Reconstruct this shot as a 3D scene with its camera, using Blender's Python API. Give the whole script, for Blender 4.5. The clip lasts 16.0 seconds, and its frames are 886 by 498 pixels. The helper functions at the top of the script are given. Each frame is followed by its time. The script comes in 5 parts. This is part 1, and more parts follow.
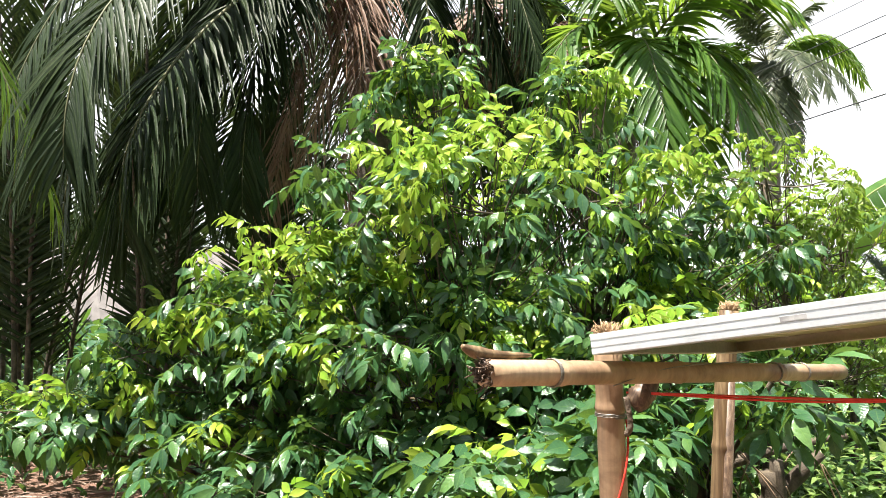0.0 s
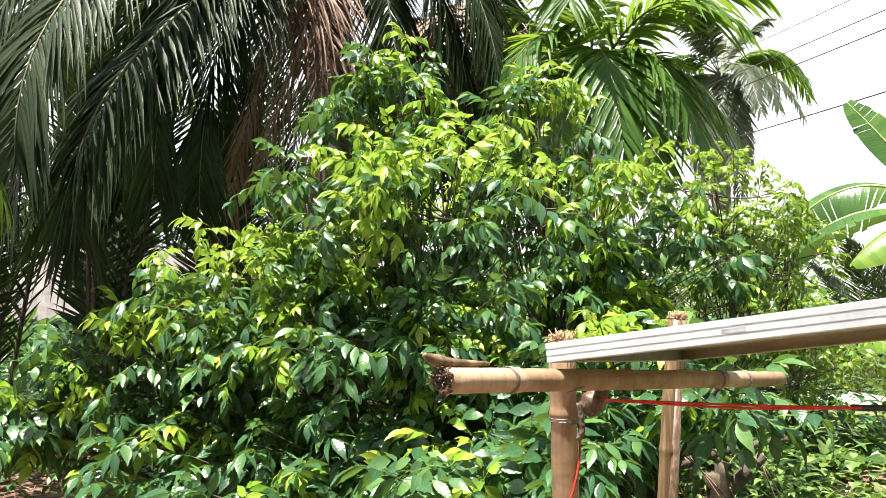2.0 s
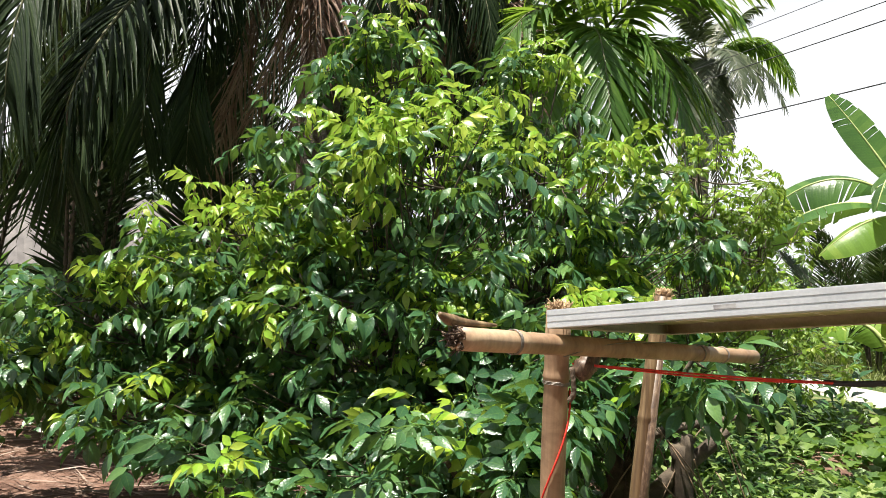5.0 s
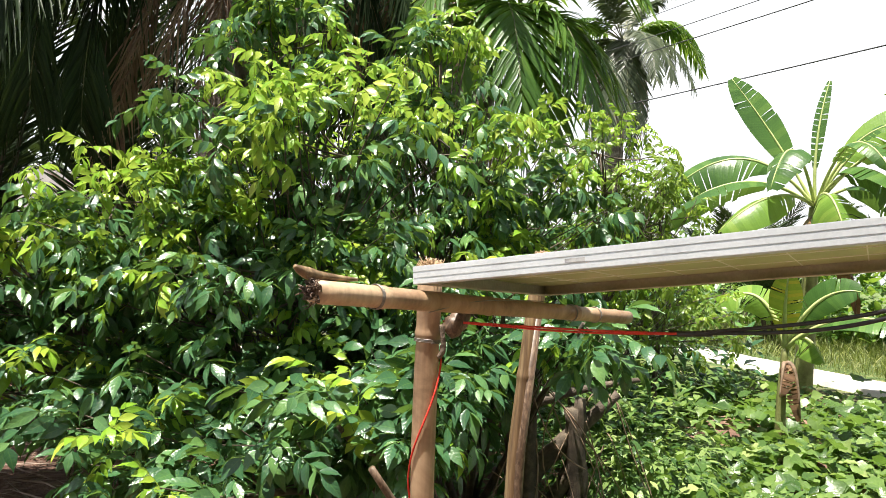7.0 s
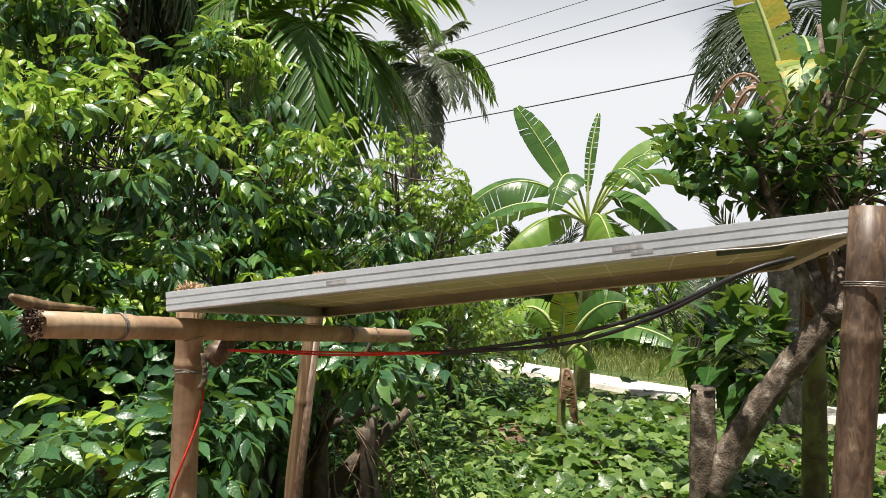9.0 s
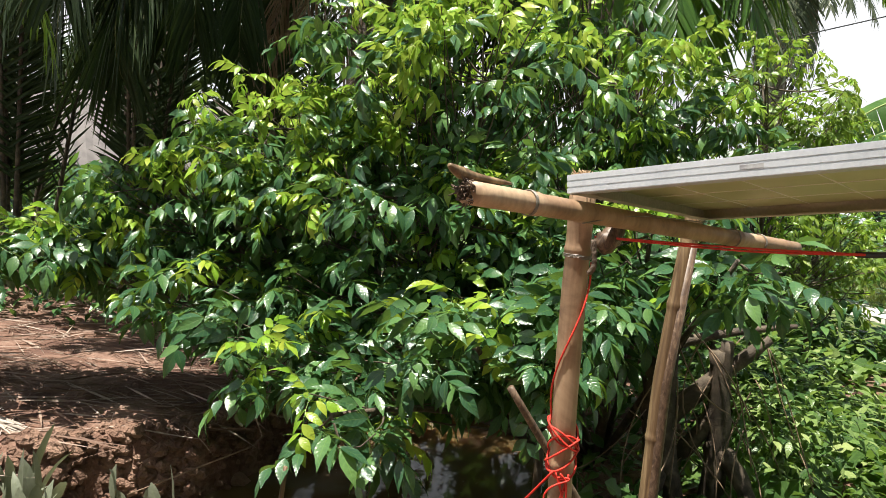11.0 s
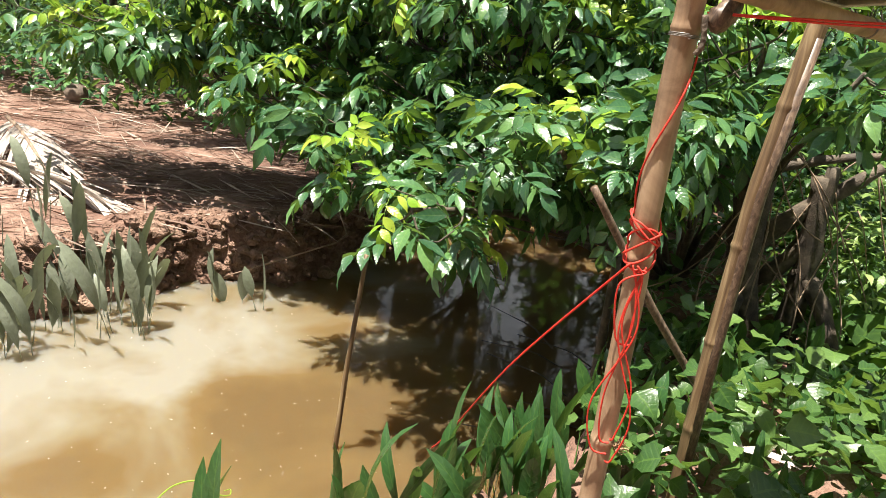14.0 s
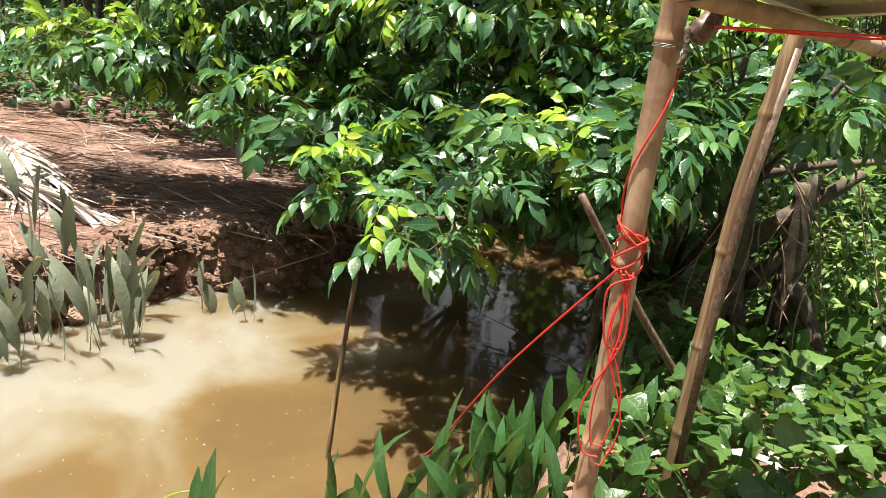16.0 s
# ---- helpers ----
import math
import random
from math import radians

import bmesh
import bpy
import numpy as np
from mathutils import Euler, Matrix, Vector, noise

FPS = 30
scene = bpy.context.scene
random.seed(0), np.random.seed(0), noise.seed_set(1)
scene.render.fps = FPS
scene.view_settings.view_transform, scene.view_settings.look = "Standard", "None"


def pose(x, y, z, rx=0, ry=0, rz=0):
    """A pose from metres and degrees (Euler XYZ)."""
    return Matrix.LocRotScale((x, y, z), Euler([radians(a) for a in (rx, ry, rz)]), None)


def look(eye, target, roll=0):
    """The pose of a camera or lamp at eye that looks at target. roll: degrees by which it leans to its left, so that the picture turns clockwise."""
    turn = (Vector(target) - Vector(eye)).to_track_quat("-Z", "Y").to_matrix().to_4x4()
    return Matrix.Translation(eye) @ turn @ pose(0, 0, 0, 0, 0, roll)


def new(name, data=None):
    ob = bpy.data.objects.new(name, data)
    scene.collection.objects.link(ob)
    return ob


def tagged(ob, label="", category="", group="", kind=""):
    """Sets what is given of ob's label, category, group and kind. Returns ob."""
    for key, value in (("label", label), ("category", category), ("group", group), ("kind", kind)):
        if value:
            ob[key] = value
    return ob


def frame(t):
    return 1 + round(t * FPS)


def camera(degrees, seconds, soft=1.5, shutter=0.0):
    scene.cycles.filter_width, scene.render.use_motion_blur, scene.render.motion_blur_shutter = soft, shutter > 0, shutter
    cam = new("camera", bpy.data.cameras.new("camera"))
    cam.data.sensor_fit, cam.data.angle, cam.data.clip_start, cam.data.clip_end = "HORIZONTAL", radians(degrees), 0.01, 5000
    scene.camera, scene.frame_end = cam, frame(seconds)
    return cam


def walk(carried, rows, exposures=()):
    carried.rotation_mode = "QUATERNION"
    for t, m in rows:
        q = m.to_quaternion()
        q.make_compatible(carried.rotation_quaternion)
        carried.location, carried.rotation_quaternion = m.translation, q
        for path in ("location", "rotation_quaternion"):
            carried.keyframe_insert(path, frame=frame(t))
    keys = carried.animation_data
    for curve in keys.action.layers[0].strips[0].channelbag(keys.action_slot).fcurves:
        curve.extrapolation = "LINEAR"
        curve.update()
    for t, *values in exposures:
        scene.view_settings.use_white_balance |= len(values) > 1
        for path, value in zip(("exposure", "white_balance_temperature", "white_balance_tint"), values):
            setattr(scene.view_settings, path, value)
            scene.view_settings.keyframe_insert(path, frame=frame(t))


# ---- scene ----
cam = camera(64.4, 16.0, soft=0.5)
PATH = [
    (0, (0.15, -0.018, 1.647), (-0.074, 1.964, 1.796), -0.0),
    (0.5, (0.142, -0.025, 1.648), (-0.133, 1.951, 1.791), 0.7),
    (1, (0.156, -0.032, 1.658), (-0.132, 1.937, 1.851), -0.2),
    (1.5, (0.151, -0.035, 1.653), (-0.08, 1.947, 1.793), -0.1),
    (2, (0.146, -0.061, 1.659), (0.041, 1.93, 1.815), 0.6),
    (2.5, (0.134, -0.077, 1.658), (0.157, 1.917, 1.81), 1.6),
    (3, (0.132, -0.087, 1.663), (0.217, 1.907, 1.788), 2.5),
    (3.5, (0.114, -0.11, 1.673), (0.171, 1.879, 1.866), 3.0),
    (4, (0.088, -0.142, 1.677), (0.113, 1.846, 1.887), 3.5),
    (4.2, (0.078, -0.148, 1.675), (0.093, 1.844, 1.856), 3.5),
    (6.3, (0.108, -0.112, 1.608), (0.026, 1.886, 1.628), 4.4),
    (6.5, (0.133, -0.126, 1.61), (0.117, 1.874, 1.628), 4.4),
    (7, (0.192, -0.144, 1.617), (0.379, 1.847, 1.634), 4.0),
    (7.5, (0.235, -0.126, 1.626), (0.668, 1.825, 1.695), 3.2),
    (8, (0.25, -0.135, 1.626), (0.885, 1.76, 1.707), 3.3),
    (8.5, (0.269, -0.131, 1.632), (1.029, 1.716, 1.739), 3.3),
    (9, (0.268, -0.132, 1.629), (0.987, 1.732, 1.731), 3.0),
    (9.5, (0.231, -0.102, 1.609), (0.677, 1.843, 1.752), 2.6),
    (10, (0.172, -0.113, 1.593), (0.288, 1.882, 1.665), 3.4),
    (10.2, (0.153, -0.118, 1.584), (0.176, 1.882, 1.598), 4.3),
    (12.3, (0.188, -0.087, 1.517), (-0.085, 1.872, 1.222), 6.4),
    (12.5, (0.187, -0.093, 1.528), (-0.081, 1.866, 1.229), 7.9),
    (13, (0.181, -0.092, 1.503), (-0.121, 1.821, 1.003), 8.9),
    (13.5, (0.174, -0.073, 1.461), (-0.141, 1.798, 0.83), 9.6),
    (14, (0.178, -0.076, 1.447), (-0.158, 1.774, 0.766), 8.0),
    (14.5, (0.169, -0.076, 1.441), (-0.186, 1.749, 0.702), 7.4),
    (15, (0.165, -0.076, 1.436), (-0.19, 1.742, 0.679), 7.3),
    (15.5, (0.165, -0.08, 1.436), (-0.185, 1.754, 0.718), 7.2),
    (16, (0.176, -0.104, 1.451), (-0.133, 1.761, 0.8), 7.7),
]
walk(cam, [(t, look(eye, target, roll)) for t, eye, target, roll in PATH], [(0, 1.8), (2.0, 1.8), (3.0, 1.65), (4.2, 1.18), (6.5, 1.52), (7.5, 1.4), (8.5, 0.85), (9.2, 0.87), (10.2, 0.85), (12.3, 1.82), (13.5, 1.63), (16, 1.65)])

# ---- light ----
world = bpy.data.worlds.new("sky")
scene.world = world
world.use_nodes = True
SUN_EL, SUN_AZ = radians(78), radians(-125)     # azimuth clockwise from +y
wn = world.node_tree.nodes
sky = wn.new("ShaderNodeTexSky")
sky.sky_type = "NISHITA"
sky.sun_disc = False
sky.sun_elevation, sky.sun_rotation = SUN_EL, SUN_AZ
sky.air_density, sky.dust_density = 1.6, 3.0
wc = wn.new("ShaderNodeTexCoord")
wnoise = wn.new("ShaderNodeTexNoise")
wnoise.inputs["Scale"].default_value = 2.2
wnoise.inputs["Detail"].default_value = 6
wramp = wn.new("ShaderNodeValToRGB")
wramp.color_ramp.elements[0].position, wramp.color_ramp.elements[1].position = 0.2, 0.46
wmix = wn.new("ShaderNodeMix")
wmix.data_type = "RGBA"
wmix.inputs[7].default_value = (13.8, 14.0, 14.4, 1)       # thin bright cloud
wl = world.node_tree.links
wl.new(wc.outputs["Generated"], wnoise.inputs["Vector"])
wl.new(wnoise.outputs["Fac"], wramp.inputs["Fac"])
wsep = wn.new("ShaderNodeSeparateXYZ")
wl.new(wc.outputs["Generated"], wsep.inputs[0])
whaze = wn.new("ShaderNodeMapRange")                    # haze thins towards the zenith
whaze.inputs["From Min"].default_value, whaze.inputs["From Max"].default_value = 0.3, 0.6
whaze.inputs["To Min"].default_value, whaze.inputs["To Max"].default_value = 1.0, 0.06
wl.new(wsep.outputs["Z"], whaze.inputs["Value"])
wcl = wn.new("ShaderNodeMath")
wcl.operation = "MULTIPLY"
wl.new(wramp.outputs["Color"], wcl.inputs[0])
wl.new(whaze.outputs["Result"], wcl.inputs[1])
wl.new(wcl.outputs[0], wmix.inputs[0])
wl.new(sky.outputs["Color"], wmix.inputs[6])
wl.new(wmix.outputs[2], wn["Background"].inputs["Color"])
wn["Background"].inputs["Strength"].default_value = 0.035
sun = new("sun", bpy.data.lights.new("sun", "SUN"))
sun.data.energy, sun.data.angle, sun.data.color = 5.0, radians(0.55), (1.0, 0.94, 0.84)
sun_dir = Vector((math.sin(SUN_AZ) * math.cos(SUN_EL), math.cos(SUN_AZ) * math.cos(SUN_EL), math.sin(SUN_EL)))
sun.matrix_world = look(sun_dir * 50, (0, 0, 0))

# ---- mesh helpers ----
rng = np.random.default_rng(7)


class Mesher:
    """Collects vertices and faces of one mesh."""

    def __init__(self):
        self.v, self.f, self.n = [], [], 0

    def add(self, v, f):
        v = np.asarray(v, float)
        self.v.append(v)
        self.f.extend([tuple(i + self.n for i in face) for face in f])
        self.n += len(v)
        return self

    def tube(self, pts, radii, seg=8, cap=True, wob=0.0):
        pts = np.asarray(pts, float)
        radii = np.broadcast_to(np.asarray(radii, float), (len(pts),))
        tang = np.gradient(pts, axis=0)
        tang /= np.linalg.norm(tang, axis=1)[:, None] + 1e-9
        ref = np.array([0, 0, 1.0]) if abs(tang[0][2]) < 0.9 else np.array([1.0, 0, 0])
        a = np.cross(tang[0], ref)
        a /= np.linalg.norm(a)
        rings = []
        ang = np.arange(seg) * 2 * np.pi / seg
        for p, t, r in zip(pts, tang, radii):
            a = a - t * (a @ t)
            a /= np.linalg.norm(a) + 1e-9
            b = np.cross(t, a)
            rr = r * (1 + wob * rng.uniform(-1, 1, seg))
            rings.append(p + rr[:, None] * (np.cos(ang)[:, None] * a + np.sin(ang)[:, None] * b))
        k = len(pts)
        f = [(i * seg + j, i * seg + (j + 1) % seg, (i + 1) * seg + (j + 1) % seg, (i + 1) * seg + j) for i in range(k - 1) for j in range(seg)]
        if cap:
            f += [tuple(range(seg - 1, -1, -1)), tuple((k - 1) * seg + j for j in range(seg))]
        return self.add(np.concatenate(rings), f)

    def box(self, c, ax, ay, az):
        c, ax, ay, az = (np.asarray(q, float) for q in (c, ax, ay, az))
        v = [c + sx * ax + sy * ay + sz * az for sz in (-1, 1) for sy in (-1, 1) for sx in (-1, 1)]
        return self.add(v, [(0, 2, 3, 1), (4, 5, 7, 6), (0, 1, 5, 4), (2, 6, 7, 3), (0, 4, 6, 2), (1, 3, 7, 5)])

    def mesh(self, name, mat, smooth=True):
        me = bpy.data.meshes.new(name)
        me.from_pydata(np.concatenate(self.v).tolist(), [], self.f)
        me.materials.append(mat)
        if smooth:
            me.polygons.foreach_set("use_smooth", [True] * len(me.polygons))
        me.update()
        return me

    def ob(self, name, mat, parent=None, label="", smooth=True):
        o = new(name, self.mesh(name, mat, smooth))
        if parent:
            o.parent = parent
        return tagged(o, label) if label else o


class Fast:
    """Many copies of small templates in one mesh, by numpy."""

    def __init__(self):
        self.v, self.uv, self.f4, self.n = [], [], [], 0

    def put(self, tpl, mats):
        v, f4 = tpl[:2]
        mats = np.asarray(mats, float).reshape(-1, 4, 4)
        if not len(mats):
            return self
        w = np.einsum("nij,vj->nvi", mats[:, :3, :3], v) + mats[:, None, :3, 3]
        self.v.append(w.reshape(-1, 3))
        uv = tpl[2] if len(tpl) > 2 else np.zeros((len(v), 2))
        self.uv.append(np.tile(uv, (len(mats), 1)))
        self.f4.append((f4[None] + (np.arange(len(mats)) * len(v))[:, None, None] + self.n).reshape(-1, 4))
        self.n += len(v) * len(mats)
        return self

    def mesh(self, name, mat):
        v, f = np.concatenate(self.v), np.concatenate(self.f4)
        me = bpy.data.meshes.new(name)
        me.vertices.add(len(v))
        me.vertices.foreach_set("co", v.ravel())
        me.loops.add(f.size)
        me.loops.foreach_set("vertex_index", f.ravel().astype(np.int32))
        me.polygons.add(len(f))
        me.polygons.foreach_set("loop_start", np.arange(len(f), dtype=np.int32) * 4)
        me.polygons.foreach_set("use_smooth", np.ones(len(f), bool))
        me.materials.append(mat)
        me.update(calc_edges=True)
        at = me.attributes.new("leaf", "FLOAT2", "POINT")       # along and across the blade, for its veins
        at.data.foreach_set("vector", np.concatenate(self.uv).astype(np.float32).ravel())
        return me

    def ob(self, name, mat, parent=None, label=""):
        o = new(name, self.mesh(name, mat))
        if parent:
            o.parent = parent
        return tagged(o, label) if label else o


def thing(name, label, category, at=(0, 0, 0), group="", kind=""):
    o = new(name)
    o.location = at
    o.empty_display_size = 0.1
    return tagged(o, label, category, group, kind)


def place(part_ob, parent):
    """Hang a part built in world coordinates under a thing that stands elsewhere."""
    part_ob.parent = parent
    part_ob.matrix_parent_inverse = Matrix.Translation(parent.location).inverted()
    return part_ob


def basis(ahead, up=(0, 0, 1)):
    """Rows of 4x4: x along ahead, z near up."""
    x = np.asarray(ahead, float)
    x = x / np.linalg.norm(x)
    u = np.asarray(up, float)
    if abs(x @ u) > 0.98 * np.linalg.norm(u):
        u = np.array([1.0, 0.2, 0])
    y = np.cross(u, x)
    y /= np.linalg.norm(y)
    m = np.eye(4)
    m[:3, 0], m[:3, 1], m[:3, 2] = x, y, np.cross(x, y)
    return m


def at_point(m, p, s=1.0):
    m = m.copy()
    m[:3, :3] *= s
    m[:3, 3] = p
    return m


def rot(axis, a):
    m = np.eye(4)
    c, s = math.cos(a), math.sin(a)
    i, j = {"x": (1, 2), "y": (2, 0), "z": (0, 1)}[axis]
    m[i, i], m[i, j], m[j, i], m[j, j] = c, -s, s, c
    return m


def blade(length, width, n=5, fold=0.25, droop=0.6, peak=0.42, wave=0.0, blunt=False, stalk=0.0):
    """A leaf along +x from the origin: folded at the midrib, bending down towards its tip."""
    v, uv = [], []
    x, z, a = 0.0, 0.0, 0.0
    step = length / n
    for i in range(n + 1):
        u = i / n
        k = max(0.0, (u - peak) / (1 - peak))
        w = width / 2 * (math.sin(math.pi / 2 * (u / peak) ** 0.85) if u < peak else math.sqrt(max(0, 1 - k ** 1.5)) if blunt else (1 - k) ** 1.12 * (1 + 0.95 * k - 0.9 * k * k))
        w = max(w, 0.012 * width) if u > stalk else 0.03 * width
        lift = fold * w
        wv = wave * width * math.sin(u * 21)
        v += [(x, w, z + lift + wv), (x, 0, z), (x, -w, z + lift - wv)]
        uv += [(u, 1), (u, 0), (u, -1)]
        a += droop / n * (0.4 + 1.2 * u)
        x += step * math.cos(a)
        z -= step * math.sin(a)
    f = []
    for i in range(n):
        b = 3 * i
        f += [(b, b + 1, b + 4, b + 3), (b + 1, b + 2, b + 5, b + 4)]
    return np.array(v), np.array(f), np.array(uv, float)


def stem(length, r, droop=0.5, n=4):
    """A thin three-sided stalk along +x."""
    v, x, z, a = [], 0.0, 0.0, 0.0
    for i in range(n + 1):
        rr = r * (1 - 0.6 * i / n)
        for k in range(3):
            t = k * 2.0944 + 1.57
            v.append((x, rr * math.cos(t), z + rr * math.sin(t)))
        a += droop / n
        x += length / n * math.cos(a)
        z -= length / n * math.sin(a)
    f = [(3 * i + k, 3 * i + (k + 1) % 3, 3 * i + 3 + (k + 1) % 3, 3 * i + 3 + k) for i in range(n) for k in range(3)]
    return np.array(v), np.array(f), np.zeros((len(v), 2))


def join_tpl(*tpls):
    v, f, uv, n = [], [], [], 0
    for a, b, c in tpls:
        v.append(a)
        f.append(b + n)
        uv.append(c)
        n += len(a)
    return np.concatenate(v), np.concatenate(f), np.concatenate(uv)


def moved(tpl, m):
    return tpl[0] @ m[:3, :3].T + m[:3, 3], tpl[1], tpl[2]


# ---- materials ----
def material(name):
    m = bpy.data.materials.new(name)
    m.use_nodes = True
    nt = m.node_tree
    return m, nt, nt.nodes["Principled BSDF"], nt.nodes["Material Output"]


def noise_node(nt, scale, detail=5, rough=0.6, coord="Object", dist=0.0):
    tc = nt.nodes.new("ShaderNodeTexCoord")
    n = nt.nodes.new("ShaderNodeTexNoise")
    n.inputs["Scale"].default_value, n.inputs["Detail"].default_value, n.inputs["Roughness"].default_value = scale, detail, rough
    n.inputs["Distortion"].default_value = dist
    nt.links.new(tc.outputs[coord], n.inputs["Vector"])
    return n


def ramp_node(nt, src, stops):
    r = nt.nodes.new("ShaderNodeValToRGB")
    els = r.color_ramp.elements
    while len(els) < len(stops):
        els.new(0.5)
    for e, (p, c) in zip(els, stops):
        e.position, e.color = p, (*c, 1)
    nt.links.new(src, r.inputs["Fac"])
    return r


def bump_node(nt, src, bsdf, strength=0.3, distance=0.01):
    b = nt.nodes.new("ShaderNodeBump")
    b.inputs["Strength"].default_value, b.inputs["Distance"].default_value = strength, distance
    nt.links.new(src, b.inputs["Height"])
    nt.links.new(b.outputs["Normal"], bsdf.inputs["Normal"])


def mix_node(nt, fac, a, b, blend="MIX"):
    m = nt.nodes.new("ShaderNodeMix")
    m.data_type, m.blend_type = "RGBA", blend
    for sock, val in ((m.inputs[0], fac), (m.inputs[6], a), (m.inputs[7], b)):
        if isinstance(val, (int, float)):
            sock.default_value = val
        elif isinstance(val, tuple):
            sock.default_value = (*val, 1)
        else:
            nt.links.new(val, sock)
    return m.outputs[2]


def surface(name, stops, scale=20, rough=(0.5, 0.8), bump=0.3, metal=0.0, fine=140, dist=0.01, coord="Object"):
    m, nt, b, _ = material(name)
    n = noise_node(nt, scale, coord=coord, dist=0.4)
    g = noise_node(nt, fine, 3, coord=coord)
    c = ramp_node(nt, n.outputs["Fac"], stops)
    col = mix_node(nt, 0.25, c.outputs["Color"], g.outputs["Fac"], "OVERLAY")
    nt.links.new(col, b.inputs["Base Color"])
    mr = nt.nodes.new("ShaderNodeMapRange")
    mr.inputs["To Min"].default_value, mr.inputs["To Max"].default_value = rough
    nt.links.new(n.outputs["Fac"], mr.inputs["Value"])
    nt.links.new(mr.outputs["Result"], b.inputs["Roughness"])
    b.inputs["Metallic"].default_value = metal
    add = nt.nodes.new("ShaderNodeMath")
    nt.links.new(n.outputs["Fac"], add.inputs[0])
    nt.links.new(g.outputs["Fac"], add.inputs[1])
    bump_node(nt, add.outputs[0], b, bump, dist)
    return m


def foliage(name, stops, rough=0.35, trans=0.35, tint=(0.5, 0.75, 0.12), scale=4.0, spec=0.35, veins=7.0):
    """Leaves: a glossy skin that lets light through; the tone changes from leaf to leaf."""
    m, nt, b, out = material(name)
    geo = nt.nodes.new("ShaderNodeNewGeometry")
    n = noise_node(nt, scale, 3)
    mx = nt.nodes.new("ShaderNodeMath")
    mx.operation = "MULTIPLY_ADD"
    mx.inputs[1].default_value = 0.55
    nt.links.new(geo.outputs["Random Per Island"], mx.inputs[0])
    sc = nt.nodes.new("ShaderNodeMath")
    sc.operation = "MULTIPLY"
    sc.inputs[1].default_value = 0.45
    nt.links.new(n.outputs["Fac"], sc.inputs[0])
    nt.links.new(sc.outputs[0], mx.inputs[2])
    c = ramp_node(nt, mx.outputs[0], stops)
    fine = noise_node(nt, 45, 3)
    col = mix_node(nt, 0.25, c.outputs["Color"], fine.outputs["Fac"], "OVERLAY")
    def calc(op, a, c=None, d=None):
        k = nt.nodes.new("ShaderNodeMath")
        k.operation = op
        for sock, val in zip(k.inputs, (a, c, d)):
            if isinstance(val, (int, float)):
                sock.default_value = val
            elif val is not None:
                nt.links.new(val, sock)
        return k.outputs[0]

    attr = nt.nodes.new("ShaderNodeAttribute")
    attr.attribute_name = "leaf"
    sep = nt.nodes.new("ShaderNodeSeparateXYZ")
    nt.links.new(attr.outputs["Vector"], sep.inputs[0])
    across = calc("ABSOLUTE", sep.outputs["Y"])
    wave = calc("SINE", calc("MULTIPLY", calc("SUBTRACT", sep.outputs["X"], calc("MULTIPLY", across, 0.16)), veins * 6.2832))
    ribs = calc("POWER", calc("MULTIPLY_ADD", wave, 0.5, 0.5), 9.0)
    mid = calc("LESS_THAN", across, 0.07)
    mask = calc("MAXIMUM", calc("MULTIPLY", ribs, 0.55), mid)
    pale = mix_node(nt, 0.5, col, tint)
    col = mix_node(nt, calc("MULTIPLY", mask, 0.2), col, pale)
    nt.links.new(col, b.inputs["Base Color"])
    b.inputs["Roughness"].default_value = rough
    b.inputs["Specular IOR Level"].default_value = spec
    height = calc("MULTIPLY_ADD", wave, -0.035, calc("MULTIPLY_ADD", fine.outputs["Fac"], 0.9, calc("MULTIPLY", mask, -0.15)))
    bump_node(nt, height, b, 0.6, 0.005)
    t = nt.nodes.new("ShaderNodeBsdfTranslucent")
    tc = mix_node(nt, 0.6, col, tint)
    nt.links.new(tc, t.inputs["Color"])
    ms = nt.nodes.new("ShaderNodeMixShader")
    ms.inputs[0].default_value = trans
    nt.links.new(b.outputs[0], ms.inputs[1])
    nt.links.new(t.outputs[0], ms.inputs[2])
    nt.links.new(ms.outputs[0], out.inputs["Surface"])
    return m


M_LEAF = foliage("sapling_leaf", [(0.15, (0.016, 0.054, 0.028)), (0.5, (0.042, 0.115, 0.047)), (0.85, (0.115, 0.22, 0.062))], 0.27, 0.2, (0.3, 0.5, 0.06), spec=0.6)
M_LEAFLIT = foliage("light_sapling_leaf", [(0.15, (0.06, 0.12, 0.022)), (0.5, (0.12, 0.2, 0.033)), (0.85, (0.25, 0.32, 0.055))], 0.28, 0.3, (0.4, 0.58, 0.06), spec=0.4)
M_YOUNG = foliage("young_leaf", [(0.15, (0.12, 0.25, 0.02)), (0.5, (0.2, 0.36, 0.03)), (0.9, (0.38, 0.42, 0.06))], 0.27, 0.32, (0.46, 0.6, 0.1), spec=0.45)
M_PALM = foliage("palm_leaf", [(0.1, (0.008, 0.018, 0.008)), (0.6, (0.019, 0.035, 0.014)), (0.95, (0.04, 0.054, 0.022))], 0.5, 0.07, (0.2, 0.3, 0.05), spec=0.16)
M_PALMLIT = foliage("fresh_sunlit_palm_leaf", [(0.1, (0.03, 0.08, 0.015)), (0.6, (0.06, 0.14, 0.025)), (0.95, (0.16, 0.24, 0.04))], 0.36, 0.35, (0.4, 0.6, 0.06))
M_GREYPALM = foliage("grey_palm_leaf", [(0.1, (0.025, 0.038, 0.018)), (0.6, (0.06, 0.078, 0.042)), (0.95, (0.17, 0.17, 0.11))], 0.38, 0.12, (0.3, 0.38, 0.1), spec=0.45)
